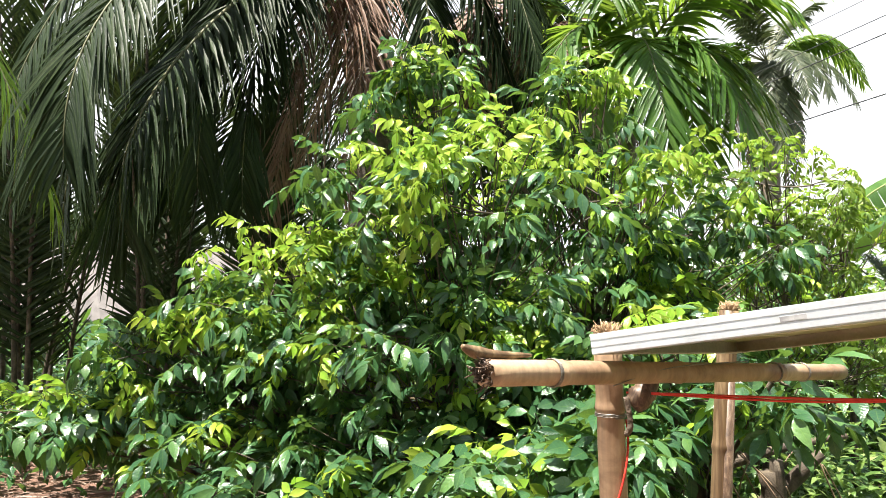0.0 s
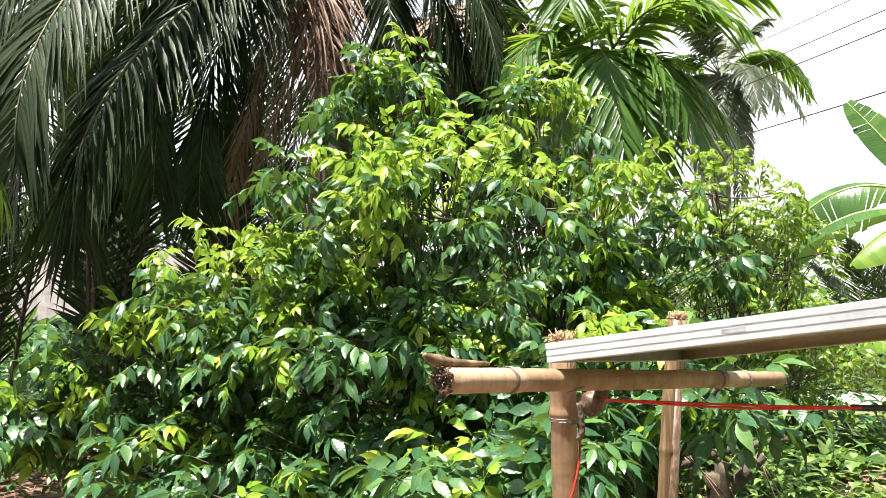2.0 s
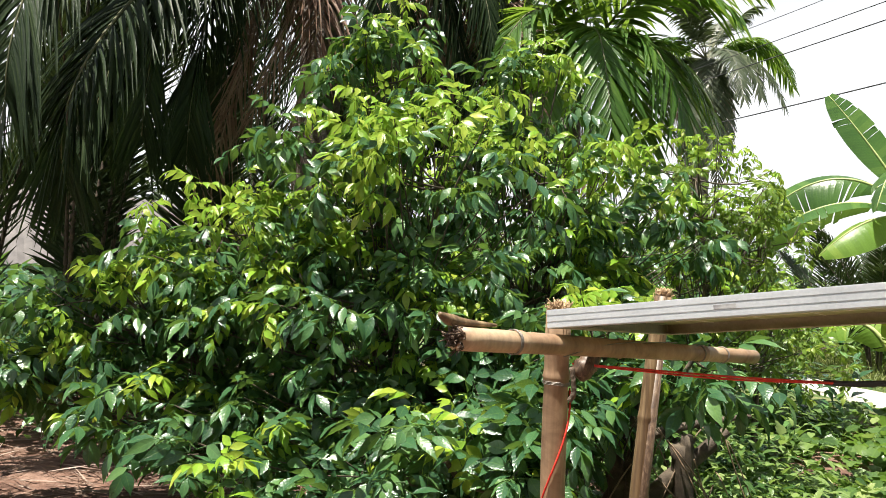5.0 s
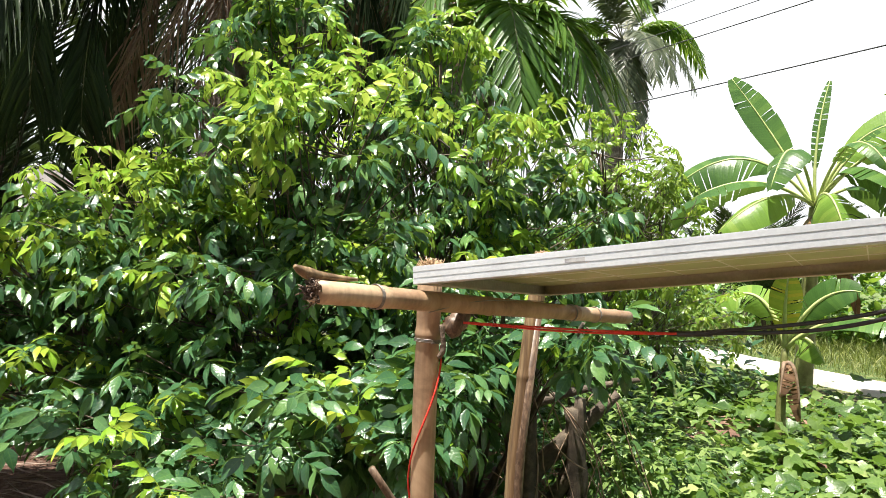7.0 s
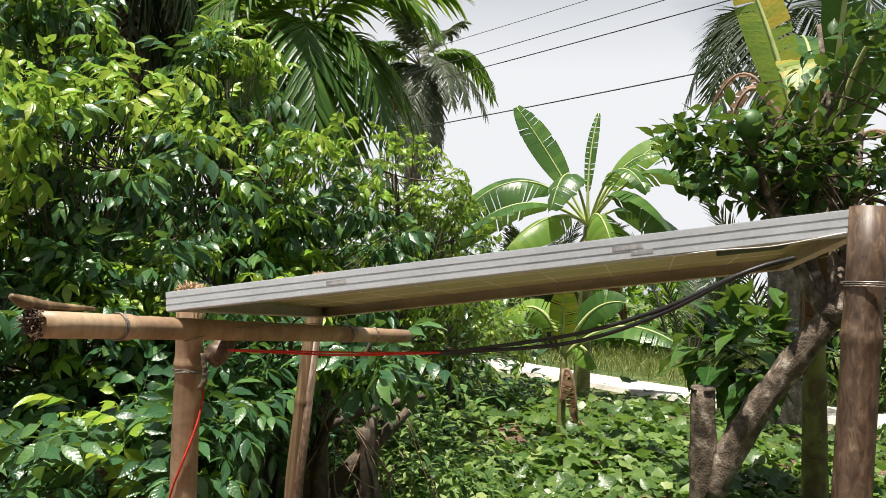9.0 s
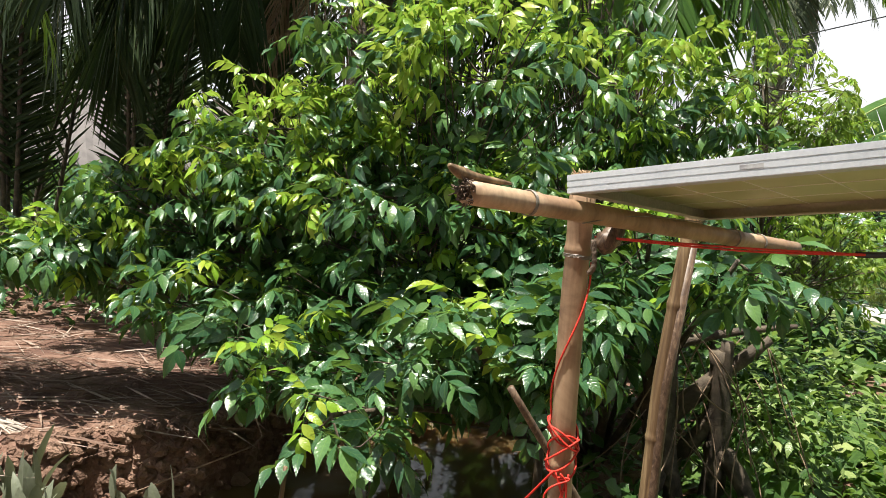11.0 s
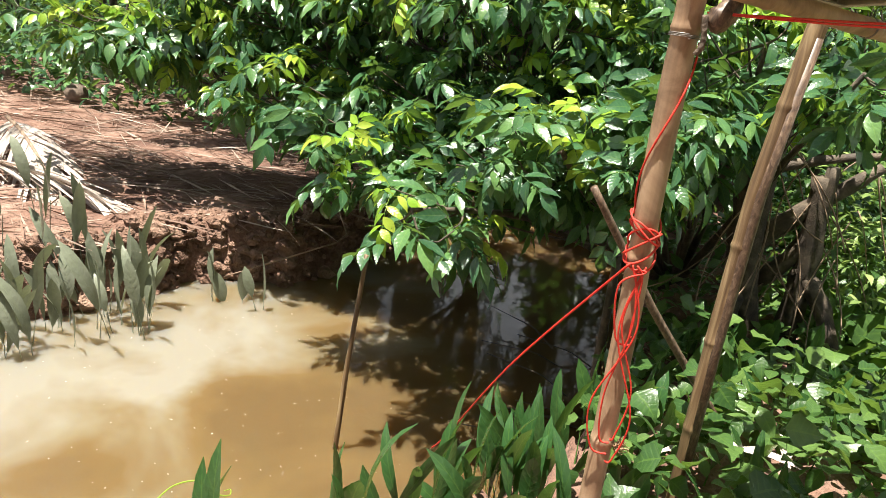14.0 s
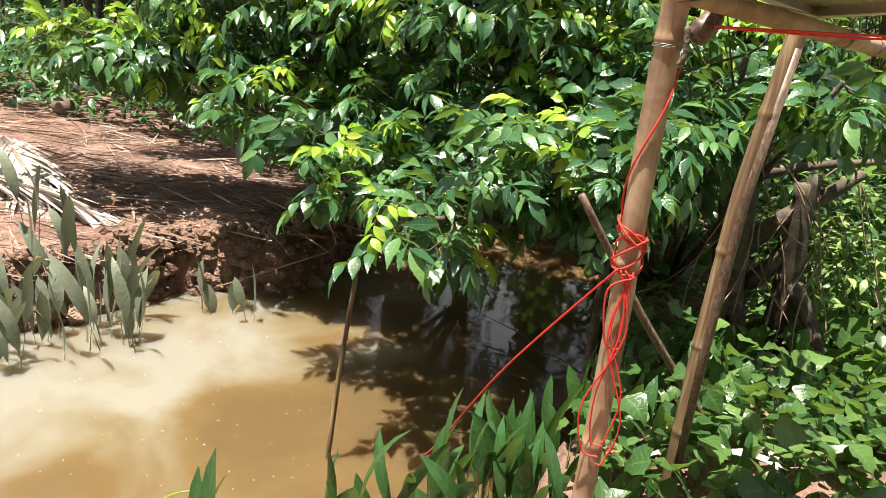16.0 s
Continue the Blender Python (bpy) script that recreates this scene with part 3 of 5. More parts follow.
# ---- the leafy saplings on the far bank ----
def pinnate(length, pairs, leaflet, width, droop, seed, hang=0.74):
    """A compound leaf: a drooping rachis with pointed leaflets that hang to both sides."""
    r = np.random.default_rng(seed)
    tpls = [stem(length, 0.0022, droop)]
    for i in range(pairs):
        for side in (1, -1):
            u = 0.25 + 0.68 * (i + (0.25 if side > 0 else -0.05)) / max(1, pairs - 1) * 0.92
            a = droop * u
            m = np.eye(4)
            m[:3, 3] = (length * u * math.cos(a * 0.5), 0, -length * u * math.sin(a * 0.5))
            m = m @ rot("z", side * (1.05 - 0.25 * i / pairs + r.normal(0, 0.14))) @ rot("y", hang + r.normal(0, 0.26)) @ rot("x", side * r.normal(-0.1, 0.22))
            tpls.append(moved(blade(leaflet * r.uniform(0.7, 1.15), width * r.uniform(0.8, 1.1), 7, 0.22, r.uniform(0.25, 0.8), 0.42, 0.045), m))
    m = np.eye(4)
    m[:3, 3] = (length * math.cos(droop * 0.5), 0, -length * math.sin(droop * 0.5))
    tpls.append(moved(blade(leaflet * 1.1, width, 7, 0.22, 0.6, 0.42, 0.045), m @ rot("y", 0.4 + droop)))
    return join_tpl(*tpls)


LEAVES = [pinnate(0.18, 3, 0.118, 0.046, 0.4 + 0.13 * k, 20 + k) for k in range(6)]
LEAVES_BIG = [pinnate(0.18, 3, 0.12, 0.05, 0.3 + 0.12 * k, 40 + k, 0.5) for k in range(5)]
LEAVES_SMALL = [pinnate(0.12, 3, 0.075, 0.034, 0.4 + 0.12 * k, 50 + k) for k in range(5)]


def ellipsoid_shoots(r, c, rad, n, shell=0.55):
    d = r.normal(0, 1, (n, 3))
    d /= np.linalg.norm(d, axis=1)[:, None]
    q = (shell + (1 - shell) * r.uniform(0, 1, n)) ** 0.8
    return np.asarray(c) + d * np.asarray(rad) * q[:, None], d


def sapling(label, base, lobes, seed, tpls, young=0.12, leaves=6, group="saplings", scale=(0.7, 1.15), mat=None):
    """lobes: (centre, radii, shoots). Stems run from the base into every lobe, shoots carry whorls of leaves."""
    r = np.random.default_rng(seed)
    t = thing("sapling", label, "tree", base, group)
    base = np.asarray(base, float)
    twigs, leaf, fresh = Mesher(), Fast(), Fast()
    mats = {id(k): [] for k in tpls}
    matsy = {id(k): [] for k in tpls}
    for c, rad, n in lobes:
        c = np.asarray(c, float)
        mid = (base + c) / 2 + r.normal(0, 0.12, 3) + np.array([0, 0, 0.3 if c[2] < 1.3 else 0.0])
        u = np.linspace(0, 1, 9)[:, None]
        path = (1 - u) ** 2 * base + 2 * u * (1 - u) * mid + u * u * c
        place(Mesher().tube(path, np.linspace(0.026, 0.010, 9), 7, wob=0.08).ob("stem", M_DARKWOOD), t)
        pts, dirs = ellipsoid_shoots(r, c, rad, n)
        top = c[2] + rad[2] * 0.35
        for p, d in zip(pts, dirs):
            k = int(r.integers(3, 9))
            s = path[k]
            ctrl = (s + p) / 2 + np.array([0, 0, -0.05]) + r.normal(0, 0.05, 3)
            u4 = np.linspace(0, 1, 5)[:, None]
            twigs.tube((1 - u4) ** 2 * s + 2 * u4 * (1 - u4) * ctrl + u4 * u4 * p, np.linspace(0.0065, 0.0025, 5), 4, cap=False)
            is_young = r.uniform() < young * (2.2 if p[2] > top else 0.5)
            turn = r.uniform(0, 6.28)
            for q in range(leaves + int(r.integers(-1, 2))):
                az = turn + q * 2.4
                el = r.normal(0.3, 0.5) - 0.06 * q
                out = np.array([math.cos(az) * math.cos(el), math.sin(az) * math.cos(el), math.sin(el)]) + 0.35 * d * np.array([1, 1, 0.3])
                m = basis(out) @ rot("x", r.normal(0, 0.35))
                tpl = tpls[int(r.integers(len(tpls)))]
                (matsy if is_young else mats)[id(tpl)].append(at_point(m, p - np.array([0, 0, 0.035 * q * r.uniform(0.3, 1)]), r.uniform(*scale) * (0.8 if is_young else 1)))
    for tpl in tpls:
        leaf.put(tpl, mats[id(tpl)])
        fresh.put(tpl, matsy[id(tpl)])
    tagged(place(twigs.ob("twig", M_DARKWOOD), t), kind="stuff")
    place(leaf.ob("crown", mat or M_LEAF), t)
    if fresh.n:
        place(fresh.ob("young_leaves", M_YOUNG, label="yellow-green new leaves"), t)
    return t


sapling("tall bushy sapling with glossy green compound leaves", (-0.45, 5.0, 0), [
    ((-0.40, 4.22, 3.12), (0.2, 0.2, 0.42), 11), ((-0.42, 4.2, 2.8), (0.42, 0.35, 0.35), 16), ((-0.45, 4.1, 2.3), (0.8, 0.6, 0.5), 40), ((-0.95, 4.3, 1.7), (0.85, 0.7, 0.55), 60),
    ((-1.55, 4.2, 1.3), (0.75, 0.6, 0.45), 38), ((-0.5, 5.3, 1.9), (0.9, 0.5, 0.7), 56), ((0.0, 3.6, 2.1), (0.7, 0.55, 0.6), 42), ((-0.4, 3.7, 1.45), (0.9, 0.6, 0.42), 44), ((-1.9, 4.1, 1.38), (0.55, 0.5, 0.33), 28), ((-1.25, 3.9, 1.78), (0.5, 0.45, 0.35), 22)], 1, LEAVES, 0.42, 5)
sapling("bushy sapling with dense green compound leaves", (0.7, 5.2, 0), [
    ((0.55, 4.8, 2.95), (0.42, 0.35, 0.45), 26), ((0.75, 4.5, 2.3), (0.75, 0.6, 0.5), 40), ((1.25, 4.7, 2.1), (0.7, 0.6, 0.5), 34),
    ((0.5, 4.3, 1.45), (0.8, 0.6, 0.6), 54), ((0.5, 5.5, 2.0), (0.9, 0.5, 0.8), 56), ((1.15, 4.4, 1.4), (0.5, 0.5, 0.45), 28)], 2, LEAVES, 0.35, 5)
sapling("light green sapling with finer leaves", (1.9, 5.6, 0), [
    ((1.9, 5.3, 2.5), (0.65, 0.5, 0.4), 50), ((2.4, 5.4, 2.2), (0.45, 0.5, 0.4), 30), ((1.8, 5.2, 1.6), (0.7, 0.6, 0.5), 50), ((2.6, 5.6, 1.3), (0.7, 0.5, 0.5), 34)], 3, LEAVES_SMALL, 0.5, 5, mat=M_LEAFLIT)
sapling("thin twiggy sapling with sparse fine leaves", (2.9, 6.3, 0), [((2.75, 6.1, 2.2), (0.35, 0.3, 0.5), 14), ((3.0, 6.2, 1.5), (0.4, 0.4, 0.4), 16)], 6, LEAVES_SMALL, 0.5, 4, mat=M_LEAFLIT)
sapling("overhanging branches with large glossy leaves above the water", (0.85, 4.2, -0.1), [
    ((0.27, 3.4, 1.08), (0.66, 0.45, 0.36), 40), ((-0.43, 3.6, 0.9), (0.68, 0.42, 0.4), 40), ((0.8, 3.1, 1.42), (0.45, 0.45, 0.22), 18),
    ((-0.4, 2.35, 0.68), (0.2, 0.15, 0.1), 5), ((0.1, 2.4, 0.98), (0.3, 0.25, 0.16), 11), ((0.52, 2.58, 1.05), (0.22, 0.2, 0.2), 10), ((-1.05, 3.55, 0.72), (0.38, 0.3, 0.25), 13),
    ((0.3, 4.2, 0.95), (0.6, 0.4, 0.3), 22), ((0.8, 3.9, 1.25), (0.35, 0.4, 0.25), 8), ((1.08, 2.75, 1.37), (0.2, 0.2, 0.1), 6), ((-0.25, 2.95, 0.72), (0.5, 0.3, 0.2), 19), ((0.32, 2.85, 0.98), (0.35, 0.3, 0.25), 17), ((-0.8, 3.05, 0.74), (0.3, 0.25, 0.18), 9)], 4, LEAVES_BIG, 0.12, 5)
sapling("low spreading branch with broad glossy leaves", (-1.6, 5.0, 0), [
    ((-2.2, 4.2, 0.97), (0.6, 0.4, 0.16), 24), ((-1.5, 3.8, 0.9), (0.4, 0.4, 0.25), 12), ((-2.8, 3.8, 1.02), (0.5, 0.35, 0.14), 22)], 5, LEAVES_BIG, 0.3, 5, scale=(0.85, 1.3))


# ---- palms ----
def bez(p0, p1, p2, n):
    u = np.linspace(0, 1, n)[:, None]
    p0, p1, p2 = (np.asarray(q, float) for q in (p0, p1, p2))
    return (1 - u) ** 2 * p0 + 2 * u * (1 - u) * p1 + u * u * p2


def frond(p0, p1, p2, r, pairs=45, leaflet=0.5, width=0.028, start=0.15, hang=0.5, forward=0.55, rach=0.018, ragged=0.15, lift=0.0):
    """One palm leaf on a bent rachis: (wood mesher, leaflet quads)."""
    n = 24
    path = bez(p0, p1, p2, n)
    wood = Mesher().tube(path, np.linspace(rach, rach * 0.18, n), 6)
    us = np.repeat(np.linspace(start, 0.995, pairs), 2)
    side = np.tile([1.0, -1.0], pairs)
    us = np.clip(us + r.normal(0, 0.004, len(us)), 0, 1)
    pos = np.stack([np.interp(us, np.linspace(0, 1, n), path[:, k]) for k in range(3)], 1)
    tg = np.gradient(path, axis=0)
    tg /= np.linalg.norm(tg, axis=1)[:, None]
    tan = np.stack([np.interp(us, np.linspace(0, 1, n), tg[:, k]) for k in range(3)], 1)
    lat = np.cross(tan, np.array([0, 0, 1.0]))
    lat /= np.linalg.norm(lat, axis=1)[:, None] + 1e-6
    upv = np.cross(lat, tan)
    q = (us - start) / (1 - start)
    ln = leaflet * (0.55 + 0.75 * np.sin(np.pi * np.clip(q * 0.82 + 0.16, 0, 1))) * r.uniform(1 - ragged, 1 + ragged, len(us))
    fw = forward + 0.5 * q + r.normal(0, 0.08, len(us))
    d = lat * (side * np.cos(fw))[:, None] + tan * np.sin(fw)[:, None] + upv * (lift + r.normal(0, 0.06, len(us)))[:, None]
    d /= np.linalg.norm(d, axis=1)[:, None]
    hg = hang * r.uniform(0.6, 1.4, len(us))
    secs, ws = np.array([0, 0.25, 0.5, 0.75, 1.0]), np.array([0.45, 1.0, 0.95, 0.6, 0.05])
    nrm = np.cross(d, tan)
    nrm /= np.linalg.norm(nrm, axis=1)[:, None] + 1e-6
    wdir = np.cross(nrm, d)
    v = []
    for s, w in zip(secs, ws):
        c = pos + d * (ln * s * (1 - 0.25 * hg * s))[:, None] + np.array([0, 0, -1.0]) * (hg * ln * s * s * 0.75)[:, None]
        ww = wdir * (width / 2 * w)
        fold = nrm * (width * 0.22 * w)
        v += [c + ww + fold, c, c - ww + fold]
    v = np.stack(v, 1)
    k = v.shape[1]
    f = []
    for i in range(4):
        b = 3 * i
        f += [(b, b + 1, b + 4, b + 3), (b + 1, b + 2, b + 5, b + 4)]
    f = np.array(f)
    faces = (f[None] + (np.arange(len(v)) * k)[:, None, None]).reshape(-1, 4)
    uv = np.tile(np.stack([np.repeat(secs, 3) * 0.2, np.tile([1.0, 0.0, -1.0], 5)], 1), (len(us), 1))
    return wood, (v.reshape(-1, 3), faces, uv)


def hang_frond(parent, spec, r, leaf_mat, wood_mat, name="frond", label="", **kw):
    wood, tpl = frond(*spec, r, **kw)
    o = place(Fast().put(tpl, np.eye(4)).ob(name, leaf_mat, label=label), parent)
    if name == "leaflet":
        tagged(o, kind="stuff")
    rc = wood.ob("rachis", wood_mat)
    rc.parent = o
    return o


M_BLEACH = foliage("bleached_frond", [(0.1, (0.26, 0.2, 0.16)), (0.5, (0.46, 0.4, 0.35)), (0.9, (0.62, 0.57, 0.52))], 0.6, 0.1, (0.5, 0.42, 0.33))
M_RACHIS = surface("palm_rachis", [(0.3, (0.06, 0.07, 0.03)), (0.7, (0.16, 0.16, 0.07))], 12, (0.5, 0.7), 0.2)
M_DEADRACHIS = surface("dry_rachis", [(0.3, (0.14, 0.09, 0.06)), (0.7, (0.34, 0.24, 0.16))], 12, (0.6, 0.8), 0.3)
M_PALMTRUNK = surface("palm_trunk", [(0.3, (0.07, 0.055, 0.045)), (0.55, (0.17, 0.14, 0.12)), (0.75, (0.3, 0.27, 0.24))], 7, (0.8, 0.95), 0.8, fine=40, dist=0.03)


def palm_trunk(parent, pts, r0, r1, rings=26):
    pts = bez(*pts, rings * 2)
    rr = np.linspace(r0, r1, rings * 2) * (1 + 0.05 * (np.arange(rings * 2) % 2))
    return place(Mesher().tube(pts, rr, 14, wob=0.03).ob("trunk", M_PALMTRUNK), parent)


pr = np.random.default_rng(31)
big = thing("coconut_palm", "old coconut palm with drooping dark and dead brown fronds", "palm", (-1.35, 7.1, 0), "palms")
palm_trunk(big, [(-1.35, 7.1, -0.1), (-1.42, 7.0, 3), (-1.42, 6.95, 5.6)], 0.24, 0.19)
CR = (-1.42, 6.9, 5.55)
for c, e in (((-2.42, 3.5, 3.04), (-2.39, 4.27, 2.03)), ((-2.3, 5.4, 5.3), (-2.68, 4.9, 2.3)), ((-1.9, 4.7, 4.4), (-2.08, 5.37, 2.4)), ((-2.0, 4.3, 4.5), (-2.25, 4.93, 2.5)), ((-2.2, 5.0, 4.6), (-2.72, 5.4, 2.5)), ((-2.6, 3.7, 4.2), (-2.45, 3.68, 2.45)), ((-3.5, 5.4, 5.7), (-3.6, 4.6, 2.9)), ((-3.2, 5.0, 5.4), (-3.3, 4.9, 2.2)), ((-3.9, 5.8, 5.6), (-4.1, 5.4, 2.6)), ((-2.75, 5.8, 5.4), (-2.62, 5.15, 2.7)),  ((-3.4, 6.6, 6.0), (-4.9, 6.2, 3.5)),
             ((0.0, 6.5, 5.7), (0.3, 6.1, 3.75)), ((0.6, 6.9, 6.2), (1.3, 6.9, 4.6)), ((-0.2, 6.4, 5.6), (0.15, 6.2, 2.9)), ((-0.7, 6.3, 5.5), (-0.55, 6.1, 3.0)), ((0.3, 6.8, 5.7), (0.75, 6.6, 3.2)),
             ((-3.0, 7.4, 6.4), (-4.4, 7.9, 4.4)), ((0, 8.0, 6.6), (0.7, 8.9, 4.9)), ((-2.0, 8.2, 6.7), (-2.4, 9.6, 5.0))):
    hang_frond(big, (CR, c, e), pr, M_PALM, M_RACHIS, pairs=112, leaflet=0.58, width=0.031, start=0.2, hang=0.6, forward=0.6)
for c, e in (((-1.35, 5.4, 4.9), (-2.05, 5.9, 2.45)), ((-1.0, 5.5, 4.9), (-1.78, 5.9, 2.8)), ((-1.0, 5.7, 4.4), (-1.42, 5.95, 2.7)), ((-1.6, 5.9, 4.9), (-2.2, 6.1, 2.3))):
    hang_frond(big, (CR, c, e), pr, M_DEAD, M_DEADRACHIS, label="dead brown hanging frond", pairs=72, leaflet=0.46, width=0.022, start=0.2, hang=0.75, forward=0.5, ragged=0.4, rach=0.024)

side_palm = thing("coconut_palm", "coconut palm with a long arching grey-green frond", "palm", (-6.2, 3.8, 0), "palms")
palm_trunk(side_palm, [(-6.2, 3.8, -0.1), (-6.1, 3.8, 2.5), (-5.9, 3.8, 4.6)], 0.2, 0.16)
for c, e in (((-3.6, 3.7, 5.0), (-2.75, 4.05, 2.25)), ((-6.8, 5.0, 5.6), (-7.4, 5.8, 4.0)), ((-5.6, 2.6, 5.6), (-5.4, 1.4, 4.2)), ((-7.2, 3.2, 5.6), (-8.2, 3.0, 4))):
    # the long arching frond takes the lighter leaf colour to look sunlit
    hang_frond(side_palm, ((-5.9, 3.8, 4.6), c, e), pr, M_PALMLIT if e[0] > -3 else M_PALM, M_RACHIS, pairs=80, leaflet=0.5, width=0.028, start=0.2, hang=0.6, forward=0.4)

areca = thing("areca_palm", "fresh green palm with broad shining fronds", "palm", (1.15, 6.9, 0), "palms")
palm_trunk(areca, [(1.15, 6.9, -0.1), (1.1, 6.85, 1.6), (1.15, 6.8, 3.5)], 0.12, 0.1)
AC = (1.15, 6.75, 3.55)
for k, (c, e) in enumerate((((1.6, 6.3, 4.9), (2.3, 5.8, 4.05)), ((1.7, 6.2, 4.6), (2.0, 5.85, 2.95)), ((1.2, 6.1, 4.6), (1.3, 5.65, 3.0)), ((0.8, 6.3, 4.7), (0.35, 6.0, 3.6)), ((0.9, 6.3, 4.4), (0.75, 5.9, 2.9)),
                            ((1.3, 6.6, 5.2), (1.6, 6.4, 5.4)), ((1.9, 6.6, 5.0), (2.7, 6.4, 4.6)), ((1.7, 6.5, 4.5), (2.35, 6.3, 3.3)), ((0.7, 7, 5), (0.2, 7.2, 4.6)), ((1.5, 6.35, 4.3), (1.65, 5.95, 2.75)), ((1.0, 6.3, 5.1), (0.9, 5.9, 4.3)))):
    hang_frond(areca, (AC, c, e), pr, M_PALMLIT, M_RACHIS, pairs=34, leaflet=0.58, width=0.052, start=0.22, hang=0.45, forward=0.55)


rear = thing("coconut_palm", "shaded palm with hanging dark fronds", "palm", (0.1, 8.6, 0), "palms")
palm_trunk(rear, [(0.1, 8.6, -0.1), (0.05, 8.6, 2.5), (0.0, 8.6, 4.6)], 0.22, 0.2)
for k in range(18):
    a = k * 2.399
    o = np.array([math.cos(a), math.sin(a), 0])
    c = np.array([0.0, 8.6, 4.7])
    rise = [1.2, 0.6, 0.1][k % 3]
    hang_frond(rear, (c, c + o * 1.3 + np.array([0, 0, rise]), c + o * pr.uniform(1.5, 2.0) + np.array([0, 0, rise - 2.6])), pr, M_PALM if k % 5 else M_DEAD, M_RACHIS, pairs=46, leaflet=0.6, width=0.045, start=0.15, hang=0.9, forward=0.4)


def erect_clump(base, n, height, spread, seed, dark=True):
    """A clump of stemless palms: dark upright petioles that carry stiff feather leaves."""
    r = np.random.default_rng(seed)
    t = thing("stemless_palm", "clump of upright dark-stalked feather palms", "palm", base, "feather palms")
    b = np.asarray(base, float)
    for k in range(n):
        a = r.uniform(0, 6.28)
        o = np.array([math.cos(a), math.sin(a), 0])
        h = height * r.uniform(0.75, 1.1)
        p0 = b + o * r.uniform(0.05, 0.4)
        p1 = p0 + o * spread * r.uniform(0.1, 0.4) + np.array([0, 0, h * 0.75])
        p2 = p0 + o * spread * r.uniform(0.6, 1.3) + np.array([0, 0, h * r.uniform(0.85, 1.05)])
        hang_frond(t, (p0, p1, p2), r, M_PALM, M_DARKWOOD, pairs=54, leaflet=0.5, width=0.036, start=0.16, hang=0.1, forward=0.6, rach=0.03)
    return t


for k, (b, n, h) in enumerate((((-3.2, 8.4, 0), 9, 5.0), ((-4.3, 7.9, 0), 10, 5.2), ((-5.5, 7.6, 0), 10, 5.0), ((-6.6, 8.6, 0), 9, 5.6), ((-4.9, 9.6, 0), 9, 5.6), ((-2.2, 9.6, 0), 9, 5.0), ((-8.2, 8.8, 0), 9, 5.8), ((-7.4, 6.8, 0), 8, 5.0), ((-3.4, 10.8, 0), 9, 5.6))):
    erect_clump(b, n, h, 1.0, 60 + k)

far_palm = thing("coconut_palm", "tall coconut palm with grey drooping fronds against the sky", "palm", (7.1, 19.6, 0), "palms")
palm_trunk(far_palm, [(7.1, 19.6, -0.1), (6.6, 19.4, 4), (6.7, 19.2, 8.0)], 0.28, 0.22)
FC = np.array([6.7, 19.2, 8.0])
for k in range(26):                                    # young leaves stand, old ones arch over and hang
    a = k * 2.399
    o = np.array([math.cos(a), math.sin(a), 0])
    rise, reach, fall = ((1.5, 1.3, 1.5), (1.1, 2.3, -0.5), (0.5, 2.1, -1.5), (0.2, 1.4, -2.9))[k % 4]
    ln = pr.uniform(0.85, 1.15)
    hang_frond(far_palm, (FC, FC + o * reach * 0.62 * ln + np.array([0, 0, rise]), FC + o * reach * ln + np.array([0, 0, fall * ln])), pr, M_GREYPALM if k % 4 != 1 else M_PALMLIT, M_RACHIS, pairs=56, leaflet=0.52, width=0.055, start=0.16, hang=0.5, forward=0.5)
for k in range(6):
    a = k * 1.05
    o = np.array([math.cos(a), math.sin(a), 0])
    hang_frond(far_palm, (FC - (0, 0, 0.1), FC + o * 0.9 + np.array([0, 0, -0.2]), FC + o * 0.8 + np.array([0, 0, -2.6])), pr, M_DEAD, M_DEADRACHIS, label="dead grey hanging frond", pairs=40, leaflet=0.4, width=0.026, start=0.2, hang=1.2, forward=0.6)

# ---- power lines ----
M_LINE = surface("line_wire", [(0.3, (0.02, 0.02, 0.022)), (0.7, (0.05, 0.05, 0.055))], 3, (0.5, 0.7), 0.05)
for a, b, rad in (((6.73, 16.67, 7.42), (8.9, 10.89, 7.38), 0.010), ((7.01, 16.56, 7.14), (9.54, 10.36, 7.2), 0.013), ((6.02, 19.02, 5.91), (9.1, 10.73, 5.81), 0.015), ((7.37, 16.41, 8.2), (8.72, 13.45, 8.28), 0.008)):
    a, b = np.array(a), np.array(b)
    d = (b - a) / np.linalg.norm((b - a)[:2])
    pts = [a + d * s + np.array([0, 0, 0.0009 * (s - 3) ** 2]) for s in np.linspace(-22, 30, 40)]
    tagged(Mesher().tube(pts, rad, 5).ob("power_line", M_LINE), "thin dark overhead power line against the sky", "cable", "power lines")


